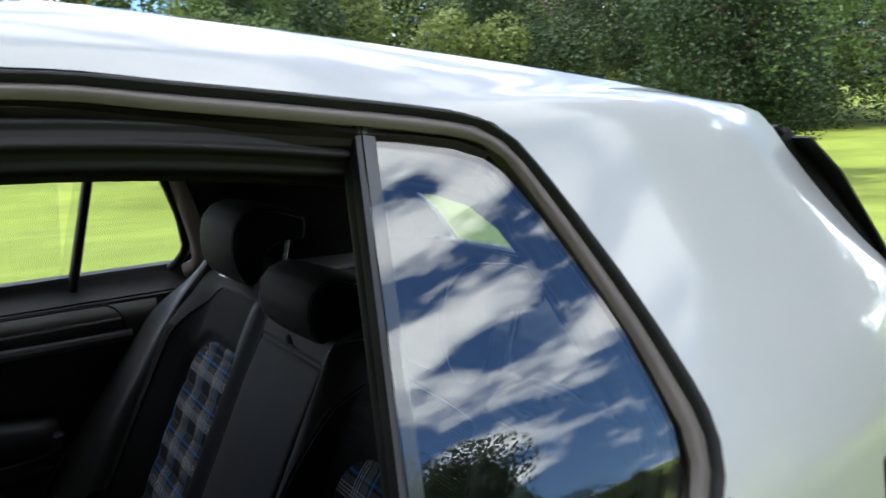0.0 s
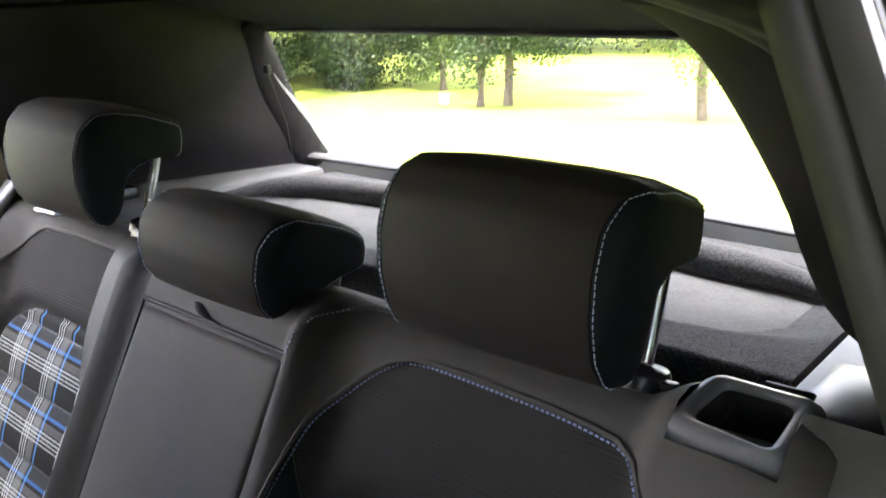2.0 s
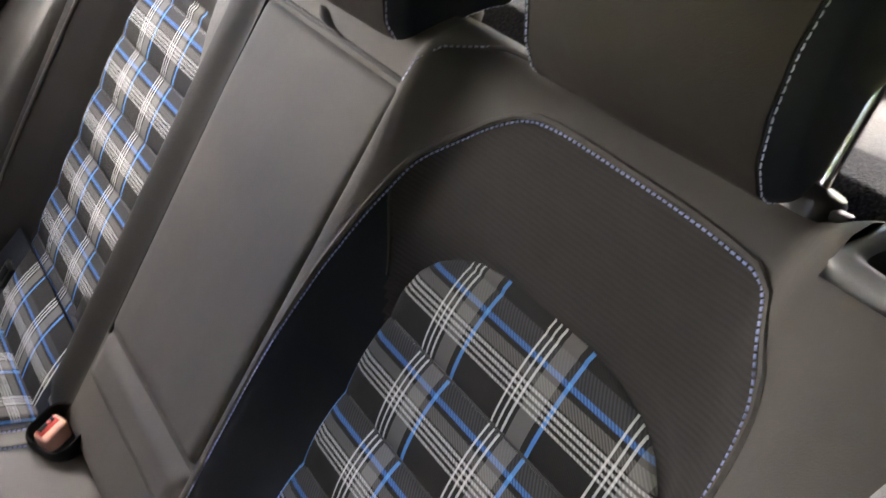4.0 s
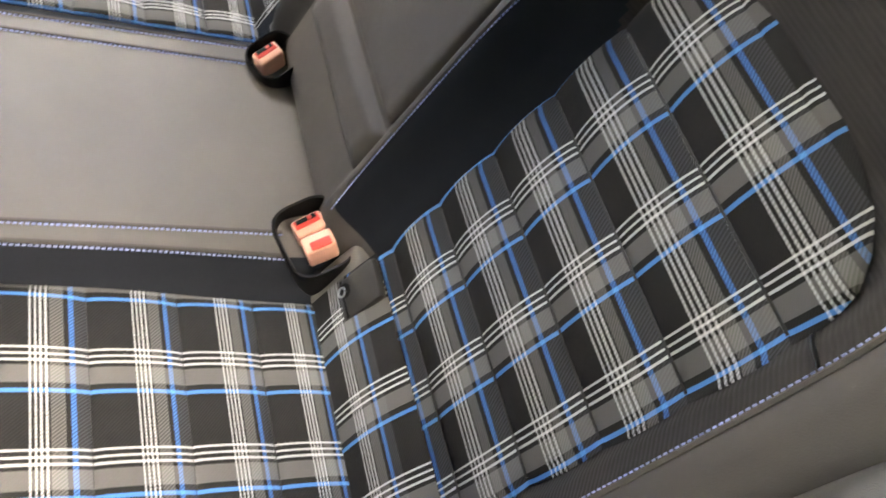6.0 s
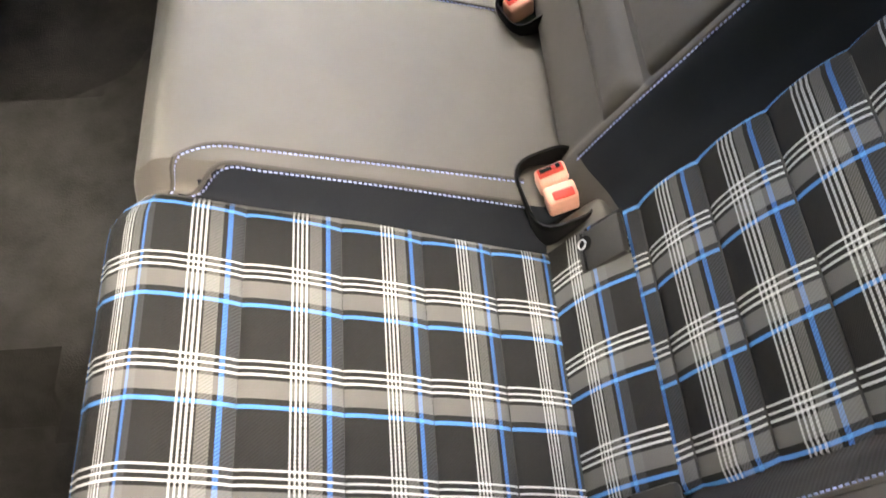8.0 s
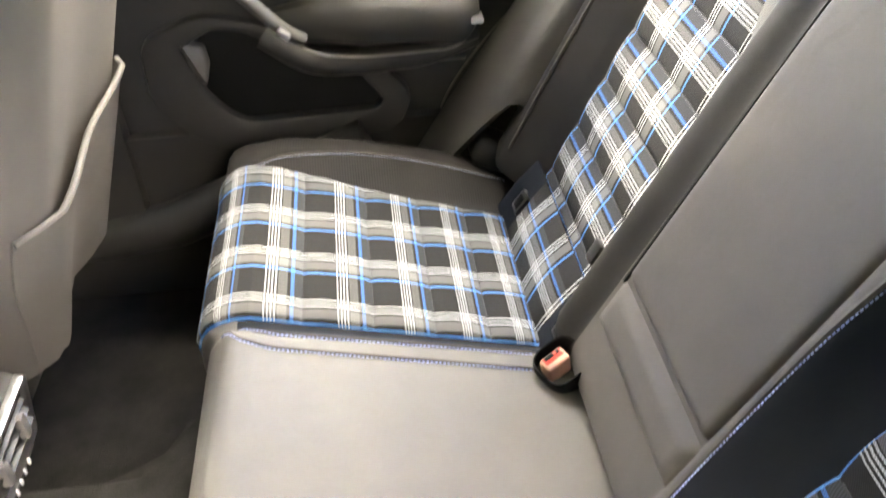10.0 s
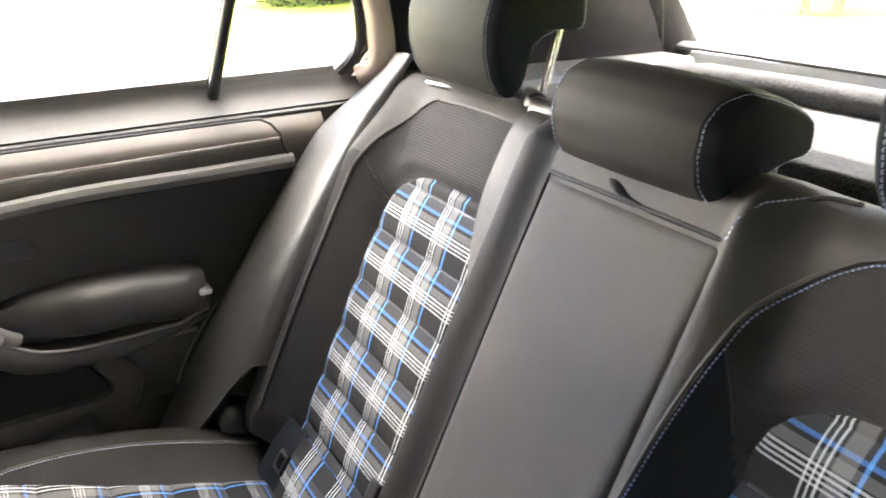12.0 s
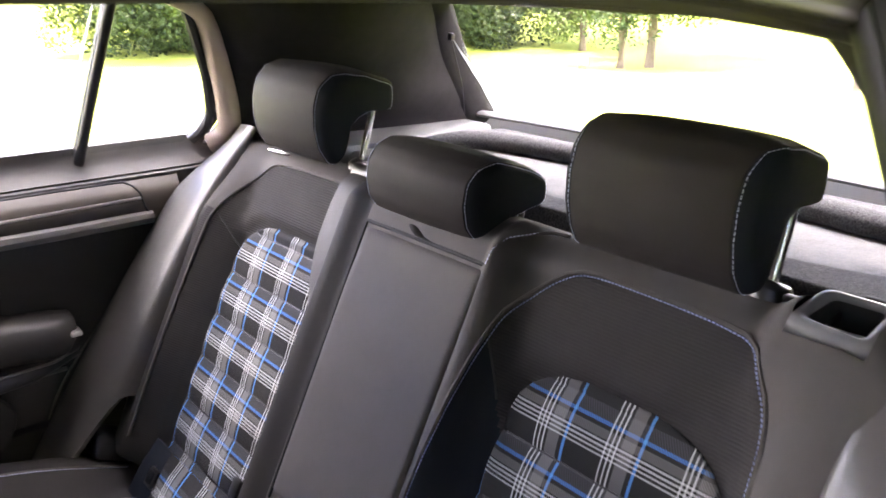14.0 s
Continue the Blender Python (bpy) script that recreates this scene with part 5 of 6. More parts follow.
def cush(y, t, lift=0.0):
    """t runs from the bight (0) forward over the nose of the cushion (past 0.42)."""
    if t <= 0.42:
        return Vector((-t, y, cushion_z(-t, y) + lift))
    k = min((t - 0.42) / 0.30 * (len(NOSE) - 1), len(NOSE) - 1.001)
    i = int(k)
    w = k - i
    x = NOSE[i][0] * (1 - w) + NOSE[i + 1][0] * w
    dz = NOSE[i][1] * (1 - w) + NOSE[i + 1][1] * w
    x += 0.022 * ease(y, -0.20, -0.15) * ease(y, 0.205, 0.165) * ease(t, 0.42, 0.52)
    return Vector((x - lift * ease(t, 0.45, 0.52), y, cushion_z(-0.42, y) + 0.235 * 0.0 + dz + lift * ease(t, 0.55, 0.45)))


bench = thing("rear_bench_cushion", "rear bench cushion in grey leatherette with two tartan seating areas", "car seat")
ts = [-0.16, -0.10, -0.06] + span(-0.02, 0.40, 30) + span(0.42, 0.72, 24)
bench_body = part("body", grid(lambda y, t: cush(y, t) + Vector((0, 0, -0.06 * ease(t, 0.02, -0.06))), span(-0.675, 0.690, 300), ts, lambda y, t: (y, t)), MESH, bench, "grey leatherette and dark cloth cushion cover")


GROOVES = [0.043, 0.111, 0.184, 0.264, 0.355, 0.450]


def tuft(t):
    """How many tufts lie between the bight and t."""
    if t <= GROOVES[-1]:
        return float(np.interp(t, GROOVES, range(6))) - max(0.043 - t, 0) / 0.07
    return 5 + (t - 0.45) / 0.085


def cushion_pad(y_in0, y_out0, y_in1, y_out1, phase):
    """Tufted tartan seating area; 0 is at the bight, 1 at the nose."""
    way = 1 if y_out0 < y_in0 else -1

    def yy(u, t):
        k = min(t / 0.46, 1)
        a, b = y_in0 + (y_in1 - y_in0) * k, y_out0 + (y_out1 - y_out0) * k
        return a + (b - a) * u, abs(b - a), 1 + 0.06 * k

    def fn(u, t):
        y, w, _ = yy(u, t)
        e = min(u, 1 - u) * w
        puff = abs(math.sin(math.pi * tuft(t))) ** 0.42 if t < 0.41 else 1.0
        rim = math.sqrt(min(e / 0.012, 1)) * ease(t, 0.02, 0.04) * ease(t, 0.60, 0.585)
        return cush(y, t, 0.0012 + (0.0010 + 0.0068 * puff) * rim)

    def uv(u, t):
        _, w, k = yy(u, t)
        return (PU * 10 + phase + way * u * w / k, PV * (20 - tuft(t)))

    us = [0, 0.008, 0.02, 0.04] + span(0.07, 0.93, 18) + [0.96, 0.98, 0.992, 1]
    return grid(fn, us, span(0.02, 0.60, 280), uv)


for y0, y1, y2, y3, phase in ((-0.213, -0.505, -0.168, -0.520, -0.0374), (0.190, 0.480, 0.208, 0.556, 0.254)):
    pad = part("tartan_insert", cushion_pad(y0, y1, y2, y3, phase), TARTAN, bench, "tufted blue, grey and white tartan seating area")
    for t in GROOVES[:-1]:
        k = t / 0.46
        ya, yb = y0 + (y2 - y0) * k, y1 + (y3 - y1) * k
        part("tuft_seam", tube([cush(y, t, 0.0022) for y in span(ya + (yb - ya) * 0.03, yb - (yb - ya) * 0.03, 24)], 0.0016, 5), BLACK, pad)


def on_cushion(path, lift=0.001, n=70):
    return [cush(p.x, p.y, lift) for p in smoothed([(y, t, 0) for y, t in path], n)]


HUMP_L = [(-0.164, 0.07), (-0.158, 0.20), (-0.153, 0.33), (-0.152, 0.37), (-0.165, 0.40), (-0.184, 0.427), (-0.196, 0.44)]
HUMP_R = [(0.144, 0.07), (0.147, 0.20), (0.150, 0.36), (0.155, 0.39), (0.170, 0.42), (0.185, 0.44)]
WINGS = [[(s * 0.40, 0.0), (s * 0.72, 0.0), (s * 0.72, 0.73), (s * 0.40, 0.73)] for s in (-1, 1)]
two_cloths(bench_body, [[(-0.166, 0.0)] + HUMP_L + [(-0.30, 0.44), (-0.30, 0.0)], [(0.142, 0.0)] + HUMP_R + [(0.30, 0.44), (0.30, 0.0)]] + WINGS, LIT_BENCH_VINYL)
# the same black paints the shade on the hump's sides
third_tone(bench_body, CLOTH_AND_SHADE, lambda y, t: 0.12 < abs(y + 0.005) < 0.24 and t < 0.47)
for path in ([(-0.138, 0.07), (-0.134, 0.20), (-0.131, 0.33), (-0.131, 0.38), (-0.145, 0.41), (-0.170, 0.435), (-0.186, 0.46), (-0.19, 0.50)],
             HUMP_L,
             [(0.116, 0.07), (0.120, 0.20), (0.125, 0.36), (0.128, 0.39), (0.138, 0.42), (0.150, 0.45), (0.155, 0.50)],
             HUMP_R):
    part("seam", tube(on_cushion(path, 0.0), 0.0024, 6), VINYL, bench_body)
    part("stitching", stitches(on_cushion([(y - 0.004, t) for y, t in path], 0.0014, 120), (-0.2, 0, 1), 0.0038, 0.0014, 0.0024), THREAD_BLUE, bench_body, "blue decorative stitching")
for s in (-1, 1):
    arch = [(0.01 + s * 0.560, 0.03), (0.01 + s * 0.566, 0.15), (0.01 + s * 0.566, 0.30), (0.01 + s * 0.555, 0.40), (0.01 + s * 0.54, 0.45)]
    part("seam", tube(on_cushion(arch, 0.0), 0.0022, 6), VINYL, bench_body)
    part("stitching", stitches(on_cushion([(y - s * 0.004, t) for y, t in arch], 0.0012, 120), (0, -0.3 * s, 1), 0.0034, 0.0016, 0.0012), THREAD_PALE, bench_body, "blue decorative stitching")


# tartan strip in the bight with the child-seat anchor covers
def bight(y0, y1, hump=0.010):
    def fn(u, v):
        y = y0 + (y1 - y0) * u
        a = Vector((-0.052, y, 0.468))
        b = bk(y, 0.045, 0.008)
        p = a.lerp(b, v)
        return p + Vector((-0.5, 0, 0.86)) * (hump * math.sin(math.pi * v) * (0.3 + 0.7 * ease(min(u, 1 - u), 0, 0.12)))
    return grid(fn, span(0, 1, 14), span(0, 1, 14), lambda u, v: (0.93 - (y0 + (y1 - y0) * u) + 0.1565 - 0.465, v * 0.105 + PV * 8 + 0.005))


for y0, y1 in ((-0.208, -0.494), (0.214, 0.446)):
    part("bight_strip", bight(y0, y1), TARTAN, bench, "tartan strip between cushion and backrest")
for y0, y1 in ((-0.180, -0.212), (-0.490, -0.520)):
    am = Matrix.Translation((-0.016, (y0 + y1) / 2, 0.493)) @ pose(0, 0, 0, 0, -56, 0)
    part("bight_end", box((0.105, abs(y1 - y0) + 0.012, 0.030), (0, 0, 0), 0.012, am, seg=3), LIT_BENCH_VINYL, bench, "grey leatherette end of the strip")
for y0, y1, hole in ((0.150, 0.218, 0.172), (0.440, 0.520, 0.458)):
    end = part("bight_end", thick(bight(y0, y1, 0.002), 0.004), CLOTH_AND_SHADE, bench, "dark leatherette end of the strip")
    am = Matrix.Translation((-0.023, hole, 0.521)) @ pose(0, 0, 0, 0, -56, 0)
    part("anchor_rim", box((0.034, 0.030, 0.008), (0, 0, 0), 0.003, am), BLACK, end, "black rim of the child-seat anchor opening")
    part("anchor_hole", box((0.022, 0.018, 0.004), (0, 0, 0), 0.0015, am @ pose(0, 0, 0.0032)), PIT, end)
for y in (-0.238, -0.500):
    am = Matrix.Translation((-0.007, y, 0.5435)) @ pose(0, 0, 0, 0, -56, 0)
    cover = part("anchor_cover", box((0.058, 0.046, 0.012), (0, 0, 0), 0.005, am), PLASTIC, bench, "dark grey child-seat anchor cover")
    part("cover_groove", box((0.003, 0.042, 0.002), (0, 0, 0), 0.0006, am @ pose(-0.020, 0, 0.0058)), PIT, cover)
    part("anchor_hole", tube([am @ Vector((-0.016, 0.008, 0.0035)), am @ Vector((-0.016, 0.008, 0.0066))], 0.008, 14, up=Vector((0, 1, 0))), PIT, cover)
    part("anchor_ring", tube([am @ Vector((-0.020 + 0.005 * math.cos(q), 0.008 + 0.005 * math.sin(q), 0.0072)) for q in span(0, 6.0, 12)], 0.0010, 6), SATIN, cover, "steel child-seat loop")


# ---- belt buckles ----
def buckle_head(parent, m, open_slot):
    """One buckle: a pale moulded head with its red button, or turned to show the slot."""
    head = part("housing", box((0.034, 0.0215, 0.032), (0, 0, 0), 0.004, m, seg=3), PALE_RED, parent, "pale red buckle head")
    if open_slot:
        part("button", box((0.028, 0.011, 0.003), (0, 0, 0), 0.0012, m @ pose(0, 0.0035, 0.0153), seg=2), RED, head, "red release button")
        part("tongue_slot", box((0.023, 0.0055, 0.003), (0, 0, 0), 0.0012, m @ pose(0, 0.0058, 0.0162)), PIT, head, "dark slot for the tongue")
        part("slot_guide", box((0.005, 0.0045, 0.003), (0, 0, 0), 0.001, m @ pose(0.004, 0.0056, 0.0168)), RED, head)
    else:
        part("button", box((0.023, 0.0105, 0.004), (0, 0, 0), 0.0019, m @ pose(0.002, -0.0040, 0.0156), seg=3), RED, head, "red release button")
    return head


def boot(m, wide, deep):
    """A soft black sleeve round the buckle, open at the top."""
    out = rounded_outline([(-wide, -deep), (wide, -deep), (wide, deep), (-wide, deep)], min(wide, deep) * 0.75, 8)
    bm = bmesh.new()
    loops = [[bm.verts.new((x * k, y * k, z)) for x, y in out] for z, k in ((-0.06, 1.0), (0.008, 1.0), (0.014, 0.985), (0.017, 0.95), (0.016, 0.90), (0.004, 0.86), (-0.02, 0.84))]
    for a, b in zip(loops, loops[1:]):
        for k in range(len(out)):
            bm.faces.new((a[k], a[(k + 1) % len(out)], b[(k + 1) % len(out)], b[k]))
    bm.faces.new(loops[-1])
    bmesh.ops.transform(bm, matrix=m, verts=bm.verts)
    return bm


def buckle(at, turns, twin):
    b = thing("belt_buckle", "red-buttoned seat belt buckle standing in the bench" if not twin else "pair of red-buttoned seat belt buckles in a black sleeve", "buckle", "seat belt buckles")
    m = Matrix.Translation(at) @ turns
    part("sleeve", boot(m, 0.038 if twin else 0.032, 0.047 if twin else 0.030), PIT, b, "black buckle sleeve")
    if twin:
        buckle_head(b, m @ pose(0.000, 0.0122, 0.008, 3, 0, 2), True)
        buckle_head(b, m @ pose(0.001, -0.0120, 0.008, -3, 0, -2), False)
    else:
        buckle_head(b, m @ pose(-0.006, 0.005, 0.004), True)
    return b


buckle((-0.036, -0.1545, 0.514), pose(0, 0, 0, 4, -14, 13), True)
buckle((-0.038, 0.110, 0.520), pose(0, 0, 0, 6, -14, 27), False)

# ---- seat belts ----
belt = thing("seat_belt", "grey seat belt webbing lying down along the narrow backrest", "seat belt")


def strap(pts, widths, turns):
    """Webbing along pts, turned edge-on to the backrest by the given degrees."""
    bm = bmesh.new()
    rows = []
    n = 40
    ks = [i / (len(pts) - 1) for i in range(len(pts))]
    for i, p in enumerate(smoothed(pts, n)):
        w, a = float(np.interp(i / n, ks, widths)), radians(float(np.interp(i / n, ks, turns)))
        ac = Vector((0, math.cos(a), 0)) + BN * math.sin(a)
        rows.append([bm.verts.new(p + ac * (w * k) + BN * 0.0012 * (1 - 4 * k * k)) for k in (-0.5, -0.3, 0, 0.3, 0.5)])
    for a, b in zip(rows, rows[1:]):
        for k in range(4):
            bm.faces.new((a[k], a[k + 1], b[k + 1], b[k]))
    return thick(bm, 0.0014)


part("webbing", strap([bk(0.226, 0.622, -0.030), bk(0.224, 0.607, -0.004), bk(0.223, 0.585, 0.010), bk(0.226, 0.53, 0.013), bk(0.227, 0.475, 0.011), bk(0.222, 0.40, 0.002), bk(0.218, 0.30, -0.010), bk(0.217, 0.15, -0.024), bk(0.217, 0.07, -0.026)], [0.042, 0.042, 0.042, 0.040, 0.040, 0.040, 0.040, 0.040, 0.040], [0, 0, -4, -12, -40, -66, -80, -84, -84]), BELT, belt)
part("belt_guide", box((0.05, 0.062, 0.03), (0, 0, 0), 0.008, Matrix.Translation(bk(0.228, 0.618, -0.032)) @ pose(0, 0, 0, 0, 20, 0)), BLACK, belt, "black belt outlet in the backrest")
part("tongue", box((0.009, 0.022, 0.032), (0, 0, 0), 0.003, Matrix.Translation(bk(0.226, 0.085, 0.012)) @ pose(0, 0, 0, 0, 26, 0)), BLACK, belt, "black belt tongue")
belt2 = thing("seat_belt", "dark outboard seat belt with a black tongue beside the backrest", "seat belt")
part("tongue", box((0.014, 0.024, 0.050), (0, 0, 0), 0.004, pose(0.012, 0.598, 0.628, 0, 25, 0)), BLACK, belt2, "black belt tongue")
part("tongue_plate", box((0.003, 0.020, 0.034), (0, 0, 0), 0.001, pose(-0.006, 0.600, 0.590, 0, 25, 0)), SATIN, belt2, "steel tongue plate")
part("buckle_loop", tube(smoothed([(0.010, 0.602, 0.605), (-0.006, 0.604, 0.575), (-0.020, 0.606, 0.535)], 8), 0.009, 8, flat=0.5), BLACK, belt2)

# ---- head restraints ----
HR_OUT = [(0.234, 1.087), (0.222, 1.108), (0.216, 1.138), (0.217, 1.172), (0.226, 1.200), (0.246, 1.220), (0.276, 1.227), (0.315, 1.222), (0.347, 1.211), (0.368, 1.204), (0.373, 1.199), (0.374, 1.190), (0.373, 1.172), (0.371, 1.163), (0.365, 1.159), (0.345, 1.161), (0.323, 1.161), (0.300, 1.153), (0.281, 1.137), (0.267, 1.116), (0.257, 1.096), (0.250, 1.084), (0.244, 1.079)]
HR_MID = [(0.226, 1.048), (0.212, 1.066), (0.207, 1.095), (0.212, 1.122), (0.228, 1.140), (0.252, 1.149), (0.285, 1.146), (0.325, 1.132), (0.347, 1.120), (0.355, 1.113), (0.357, 1.102), (0.355, 1.087), (0.348, 1.081), (0.325, 1.079), (0.300, 1.073), (0.275, 1.063), (0.255, 1.050), (0.240, 1.045)]


def head_restraint(prof, yc, half, posts, label):
    """A padded roll with a flatter panel sewn in at each end."""
    low = len(prof) < 20
    h = thing("head_restraint", label, "headrest", "rear head restraints")
    prof = [(p.x, p.y) for p in evenly([(x, z, 0) for x, z in prof + prof[:1]], 64)[:-1]]
    cx, cz = sum(p[0] for p in prof) / len(prof), sum(p[1] for p in prof) / len(prof)
    n = len(prof)
    front = min(p[0] for p in prof)

    def skin(q, x, z):
        d = 0.013 * (1 - math.sqrt(max(0, 1 - max(0, (abs(q) - 0.82) / 0.18) ** 2)))
        sc = 1 - d / 0.065
        return Vector((cx + (x - cx) * sc + 0.012 * q * q * ease(x, 0.29, 0.25), yc + half * q, cz + (z - cz) * sc - 0.006 * abs(q) ** 3))

    # the seam of the end panel lies well in on the face and close to the edge elsewhere
    seam = [0.955 - 0.105 * ease(x, front + 0.075, front + 0.004) for x, z in prof]
    inner = [0.0, 0.2, 0.4, 0.6, 0.75, 0.86, 0.93, 0.97, 0.99]
    outer = [0.03, 0.10, 0.22, 0.38, 0.55, 0.72, 0.86, 0.95, 1.0]

    def ring(bm, s, f, g):
        return [bm.verts.new(skin(s * (k * f if g is None else k + (1 - k) * g), x, z)) for (x, z), k in zip(prof, seam)]

    def skins(bm, rings):
        for a, b in zip(rings, rings[1:]):
            for k in range(n):
                bm.faces.new((a[k], a[(k + 1) % n], b[(k + 1) % n], b[k]))

    def crease(s, lift):
        # the cover dips a little into the seam
        return [skin(s * k, x, z) + (Vector((cx, yc + s * half * 0.6, cz)) - skin(s * k, x, z)).normalized() * lift for (x, z), k in zip(prof, seam)]

    bm = bmesh.new()
    skins(bm, [[bm.verts.new(v) for v in crease(-1, 0.0016)]] + [ring(bm, -1, f, None) for f in reversed(inner)] + [ring(bm, 1, f, None) for f in inner[1:]] + [[bm.verts.new(v) for v in crease(1, 0.0016)]])
    pad = part("pad", bm, HEADCLOTH, h)
    for s in (-1, 1):
        bm = bmesh.new()
        rings = [[bm.verts.new(v) for v in crease(s, 0.0016)]] + [ring(bm, s, 0, g) for g in outer]
        skins(bm, rings)
        for f in (0.75, 0.5, 0.25):
            tip = skin(s, cx, cz)
            rings.append([bm.verts.new(tip.lerp(skin(s, x, z), f) + Vector((0, s * 0.003 * (1 - f * f), 0))) for x, z in prof])
        skins(bm, rings[-4:])
        bm.faces.new(rings[-1])
        panel = part("end_panel", bm, CLOTH_AND_SHADE, h, "smooth black end panel")
        run = [skin(s * (k + 0.018), x, z) for (x, z), k in zip(prof, seam)]
        part("stitching", ring_stitches(run, Vector((cx, yc, cz))), THREAD_PALE, panel, "pale stitching round the end panel")
    for dy in posts:
        foot, head = Vector((0.310, yc + dy, 1.064)), Vector((0.340, yc + dy, 1.172))
        if low:
            foot, head = Vector((0.318, yc + dy, 1.06)), Vector((0.326, yc + dy, 1.105))
        post = part("post", tube([foot, head], 0.0062, 12, up=Vector((0, 1, 0))), CHROME, h, "chrome headrest post")
        part("collar", tube([foot + Vector((-0.001, 0, -0.006)), foot + Vector((0.002, 0, 0.005)), foot + Vector((0.002, 0, 0.009)), foot + Vector((0.003, 0, 0.011))], [0.021, 0.021, 0.019, 0.012], 18, up=Vector((0, 1, 0))), BLACK, post, "black post collar")
        if not low:
            part("collar_button", box((0.010, 0.016, 0.007), (0, 0, 0), 0.002, Matrix.Translation(foot + Vector((-0.004, -0.022, 0.003)))), BLACK, post, "black release button")
    return h


def ring_stitches(run, middle):
    """A closed row of short threads that stand out from middle."""
    loop = run + run[:1]
    total = sum((b - a).length for a, b in zip(loop, loop[1:]))
    k = int(total / 0.0056)
    fine = evenly(loop, k * 3)
    bm = bmesh.new()
    for i in range(k):
        a, b = fine[3 * i], fine[3 * i + 2]
        d, out = (b - a).normalized(), (a - middle)
        out = (out - d * out.dot(d)).normalized()
        tube([a + out * 0.0002, a.lerp(b, 0.5) + out * 0.0008, b + out * 0.0002], 0.00048, 5, bm, up=out)
    return bm


head_restraint(HR_OUT, -0.347, 0.114, (-0.097, 0.097), "dark raised outer head restraint on chrome posts")
head_restraint(HR_OUT, 0.366, 0.114, (-0.097, 0.097), "dark raised outer head restraint on chrome posts")
head_restraint(HR_MID, 0.015, 0.120, (-0.08, 0.08), "low dark middle head restraint pushed fully down")

# ---- parcel shelf ----
shelf = thing("parcel_shelf", "grey felt parcel shelf with a raised rim below the rear window", "parcel shelf")


def shelf_rim(x, y):
    """Below 1 inside the pressed middle of the shelf."""
    return ((x - 0.682) / 0.137) ** 4 + ((y - 0.01) / 0.462) ** 4


def shelf_z(x, y):
    return 1.012 + 0.014 * ease(shelf_rim(x, y) ** 0.25, 0.97, 1.16) - 0.03 * ease(x, 0.470, 0.445)


top = part("panel", thick(grid(lambda x, y: (x, y, shelf_z(x, y)), span(0.430, 0.875, 110), span(-0.508, 0.528, 200)), -0.015), SHELF, shelf, "pale felt middle with a dark fuzzy border")
top.data.materials.append(SHELF_RIM)
for f in top.data.polygons:
    c = f.center
    f.material_index = 1 if shelf_rim(c.x, c.y) ** 0.25 > 1.0 + 0.012 * noise.noise(Vector((c.x * 60, c.y * 60, 0))) else 0
lip = smoothed([(0.585, 0.512, 1.022), (0.66, 0.508, 1.024), (0.72, 0.470, 1.026), (0.757, 0.40, 1.027), (0.782, 0.25, 1.028), (0.790, 0.01, 1.028), (0.778, -0.22, 1.028), (0.755, -0.40, 1.027), (0.735, -0.46, 1.026), (0.72, -0.50, 1.022)], 60)
part("rim", tube(lip, [0.012 + 0.020 * ease(min(k, 60 - k), 0, 9) for k in range(61)], 14, flat=0.66), SHELF_RIM, shelf, "dark raised felt roll along the shelf")
part("rear_edge", tube([(0.885 + 0.03 * (1 - v * v), 0.01 + 0.60 * v, 1.048) for v in span(-1, 1, 14)], 0.016, 8, flat=0.5), LEDGE, shelf, "pale plastic ledge along the window")
cord = part("string", tube([(0.70, 0.50, 1.235), (0.78, 0.555, 1.13), (0.82, 0.59, 1.055)], 0.0016, 5), BLACK, shelf, "black lifting cord")
part("string_clip", box((0.012, 0.012, 0.016), (0.70, 0.50, 1.238), 0.003), BLACK, cord)
for s in (-1, 1):
    part("belt_guide", box((0.12, 0.10, 0.028), (0.41, 0.01 + s * 0.600, 1.043), 0.010), BLACK, shelf, "black belt guide on the ledge")
    part("side_ledge", box((0.46, 0.16, 0.05), (0.63, 0.01 + s * 0.606, 1.012), 0.012), LEDGE, shelf, "grey plastic ledge carrying the shelf")


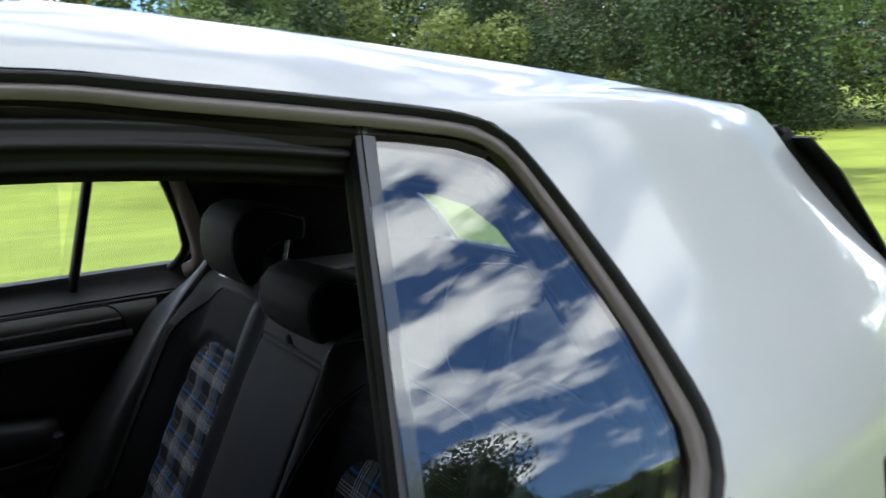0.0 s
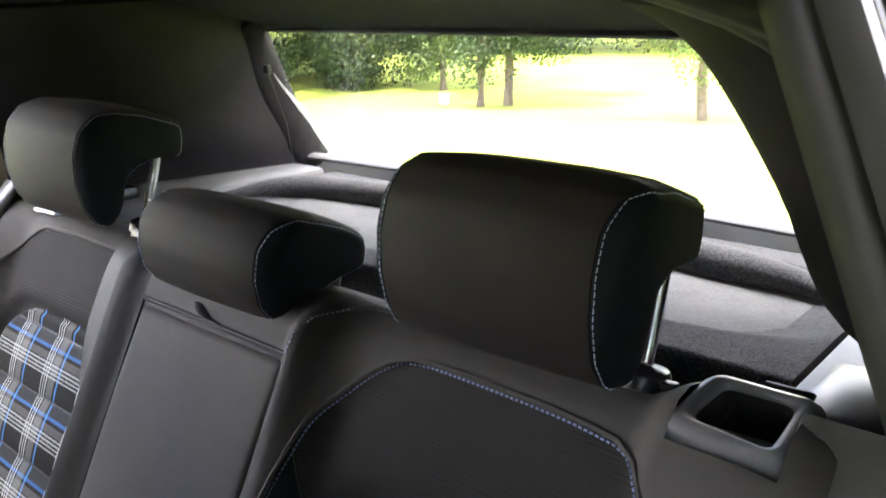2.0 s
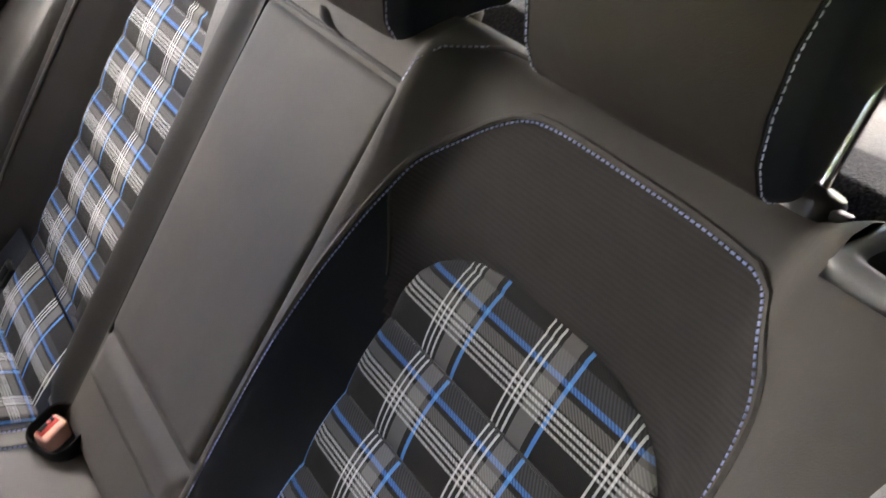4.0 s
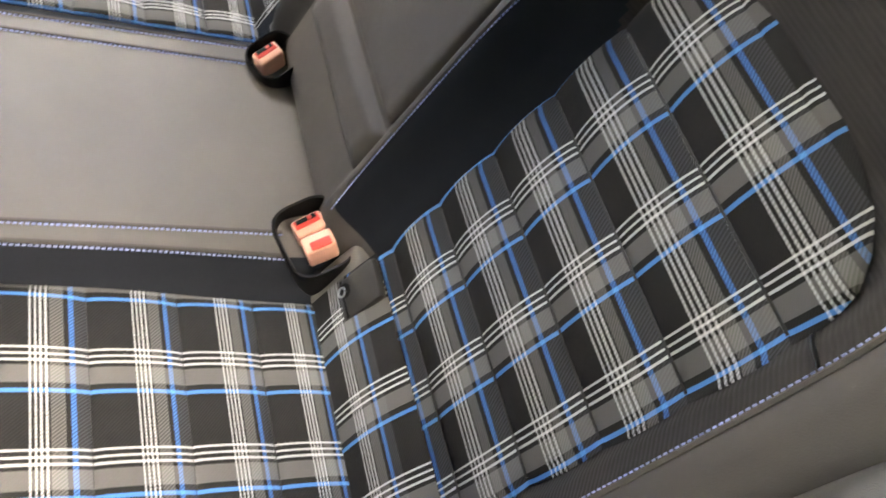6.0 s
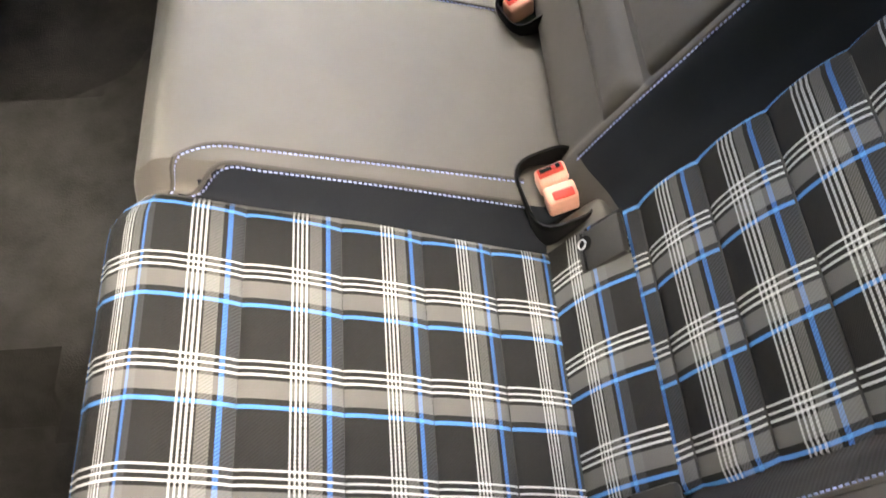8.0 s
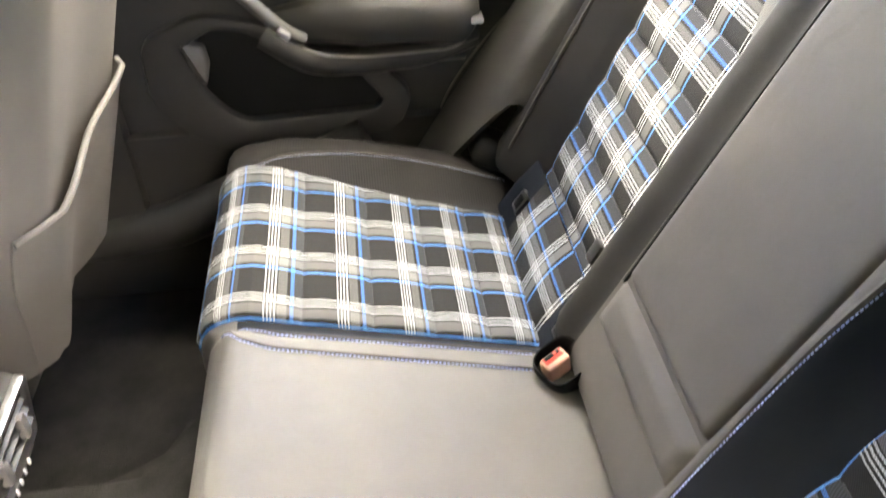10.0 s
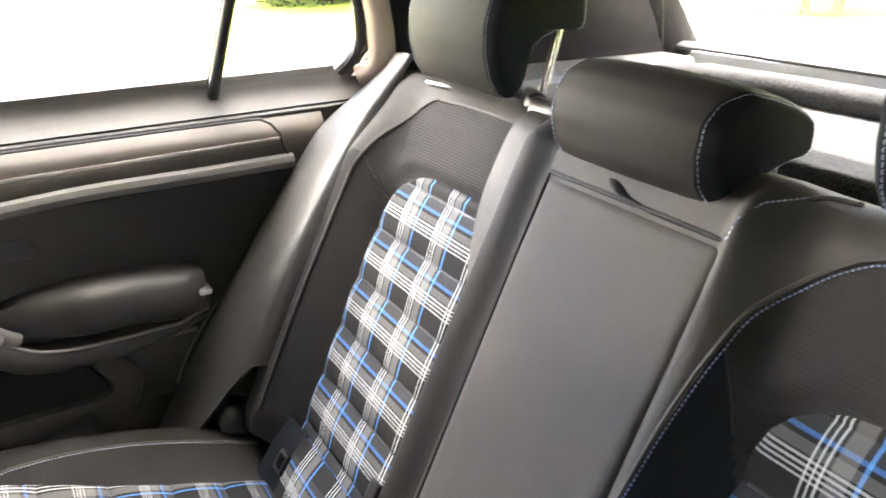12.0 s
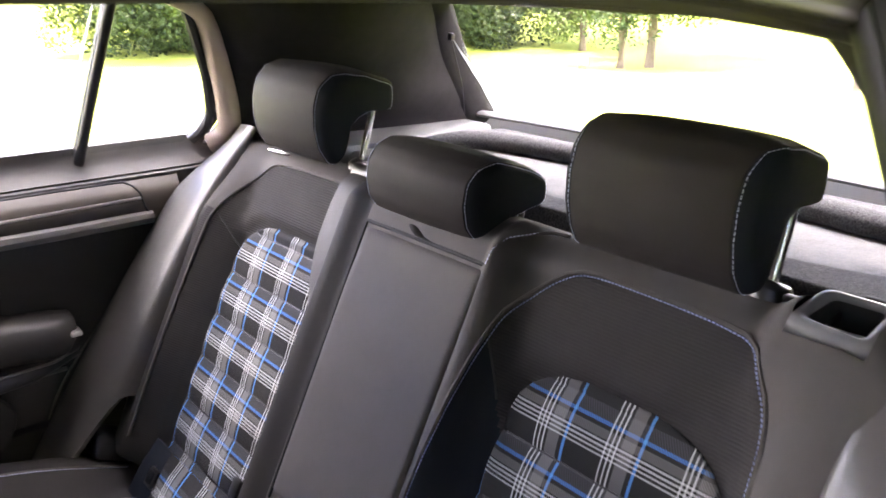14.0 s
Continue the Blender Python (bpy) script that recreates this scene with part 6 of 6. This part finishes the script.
# ---- front seats and centre console ----
def front_seat(yc, label):
    fs = thing("front_seat", label, "car seat", "front seats")

    def shell(u, v):
        w = 0.185 + 0.075 * ease(v, 0, 0.42) - 0.055 * ease(v, 0.75, 1.0)
        y = yc + 0.035 * (1 - ease(v, 0, 0.40)) + w * (2 * u - 1)
        e = 1 - abs(2 * u - 1)
        back = 0.075 * math.sqrt(min(e / 0.30, 1))
        z = 0.46 + 0.66 * v
        return (-0.775 + 0.22 * v + back - 0.03 * bump01(u, 0.5, 0.35) * (1 - v), y, z)
    part("backrest", thick(grid(shell, span(0, 1, 28), span(0, 1, 26)), 0.09), SEAT_SHELL, fs, "grey leatherette seat back seen from behind")

    def pocket(u, v):
        p = Vector(shell(0.05 + 0.84 * u, 0.03 + 0.42 * v))
        return p + Vector((0.010 + 0.012 * math.sin(math.pi * u) * v, 0, 0))
    slack = part("seat_pocket", thick(grid(pocket, span(0, 1, 16), span(0, 1, 12)), 0.004), SEAT_SHELL, fs, "slack map pocket")
    part("pocket_hem", tube([Vector(pocket(u, 1.0)) + Vector((0.001, 0, 0)) for u in span(0, 1, 16)], 0.0045, 8), SEAT_SHELL, slack, "thick hem of the map pocket")
    part("cushion_base", box((0.50, 0.46, 0.16), (-1.02, yc, 0.42), 0.04), PLASTIC, fs, "lower part of the front seat")
    for dy in (-0.2, 0.2):
        part("seat_rail", box((0.36, 0.03, 0.12), (-1.03, yc + dy, 0.25), 0.006), BLACK, fs, "black seat rail")
    return fs


front_seat(0.375, "grey front passenger seat with a map pocket on its back")
front_seat(-0.365, "grey driver seat with a map pocket on its back")
console = thing("centre_console", "grey centre console with air vents facing the rear", "console")
part("body", box((0.60, 0.17, 0.36), (-1.10, 0.0, 0.48), 0.03, seg=4), PLASTIC, console)
part("vent_housing", box((0.20, 0.165, 0.125), (-0.745, 0.0, 0.600), 0.016, pose(0, 0, 0, 0, 11, 0), seg=3), PLASTIC, console, "dark housing of the rear air vents")
vents = part("vent_surround", ring_plate(rounded_outline([(-0.075, -0.05), (0.075, -0.05), (0.07, 0.05), (-0.07, 0.05)], 0.012), rounded_outline([(-0.062, -0.022), (0.062, -0.022), (0.058, 0.040), (-0.058, 0.040)], 0.006), 0.010, Matrix(((0, 0.2, 0.98, -0.648), (1, 0, 0, 0.0), (0, 0.98, -0.2, 0.60), (0, 0, 0, 1))), 0.003), SATIN, console, "satin silver surround of the air vents")
for k in range(4):
    part("vent_slat", box((0.012, 0.112, 0.0025), (-0.640, 0, 0.592 + 0.015 * k), 0.001, pose(0, 0, 0, 0, 20, 0)), BLACK, vents)
for y in (-0.03, 0.03):
    part("vent_slider", box((0.010, 0.012, 0.03), (-0.634, y, 0.607), 0.002), SOFT_PLASTIC, vents)
for y in span(-0.02, 0.02, 3):
    part("vent_mark", box((0.002, 0.003, 0.008), (-0.640, y, 0.562), 0.0004), WHITE, vents, "small white marks below the vents")
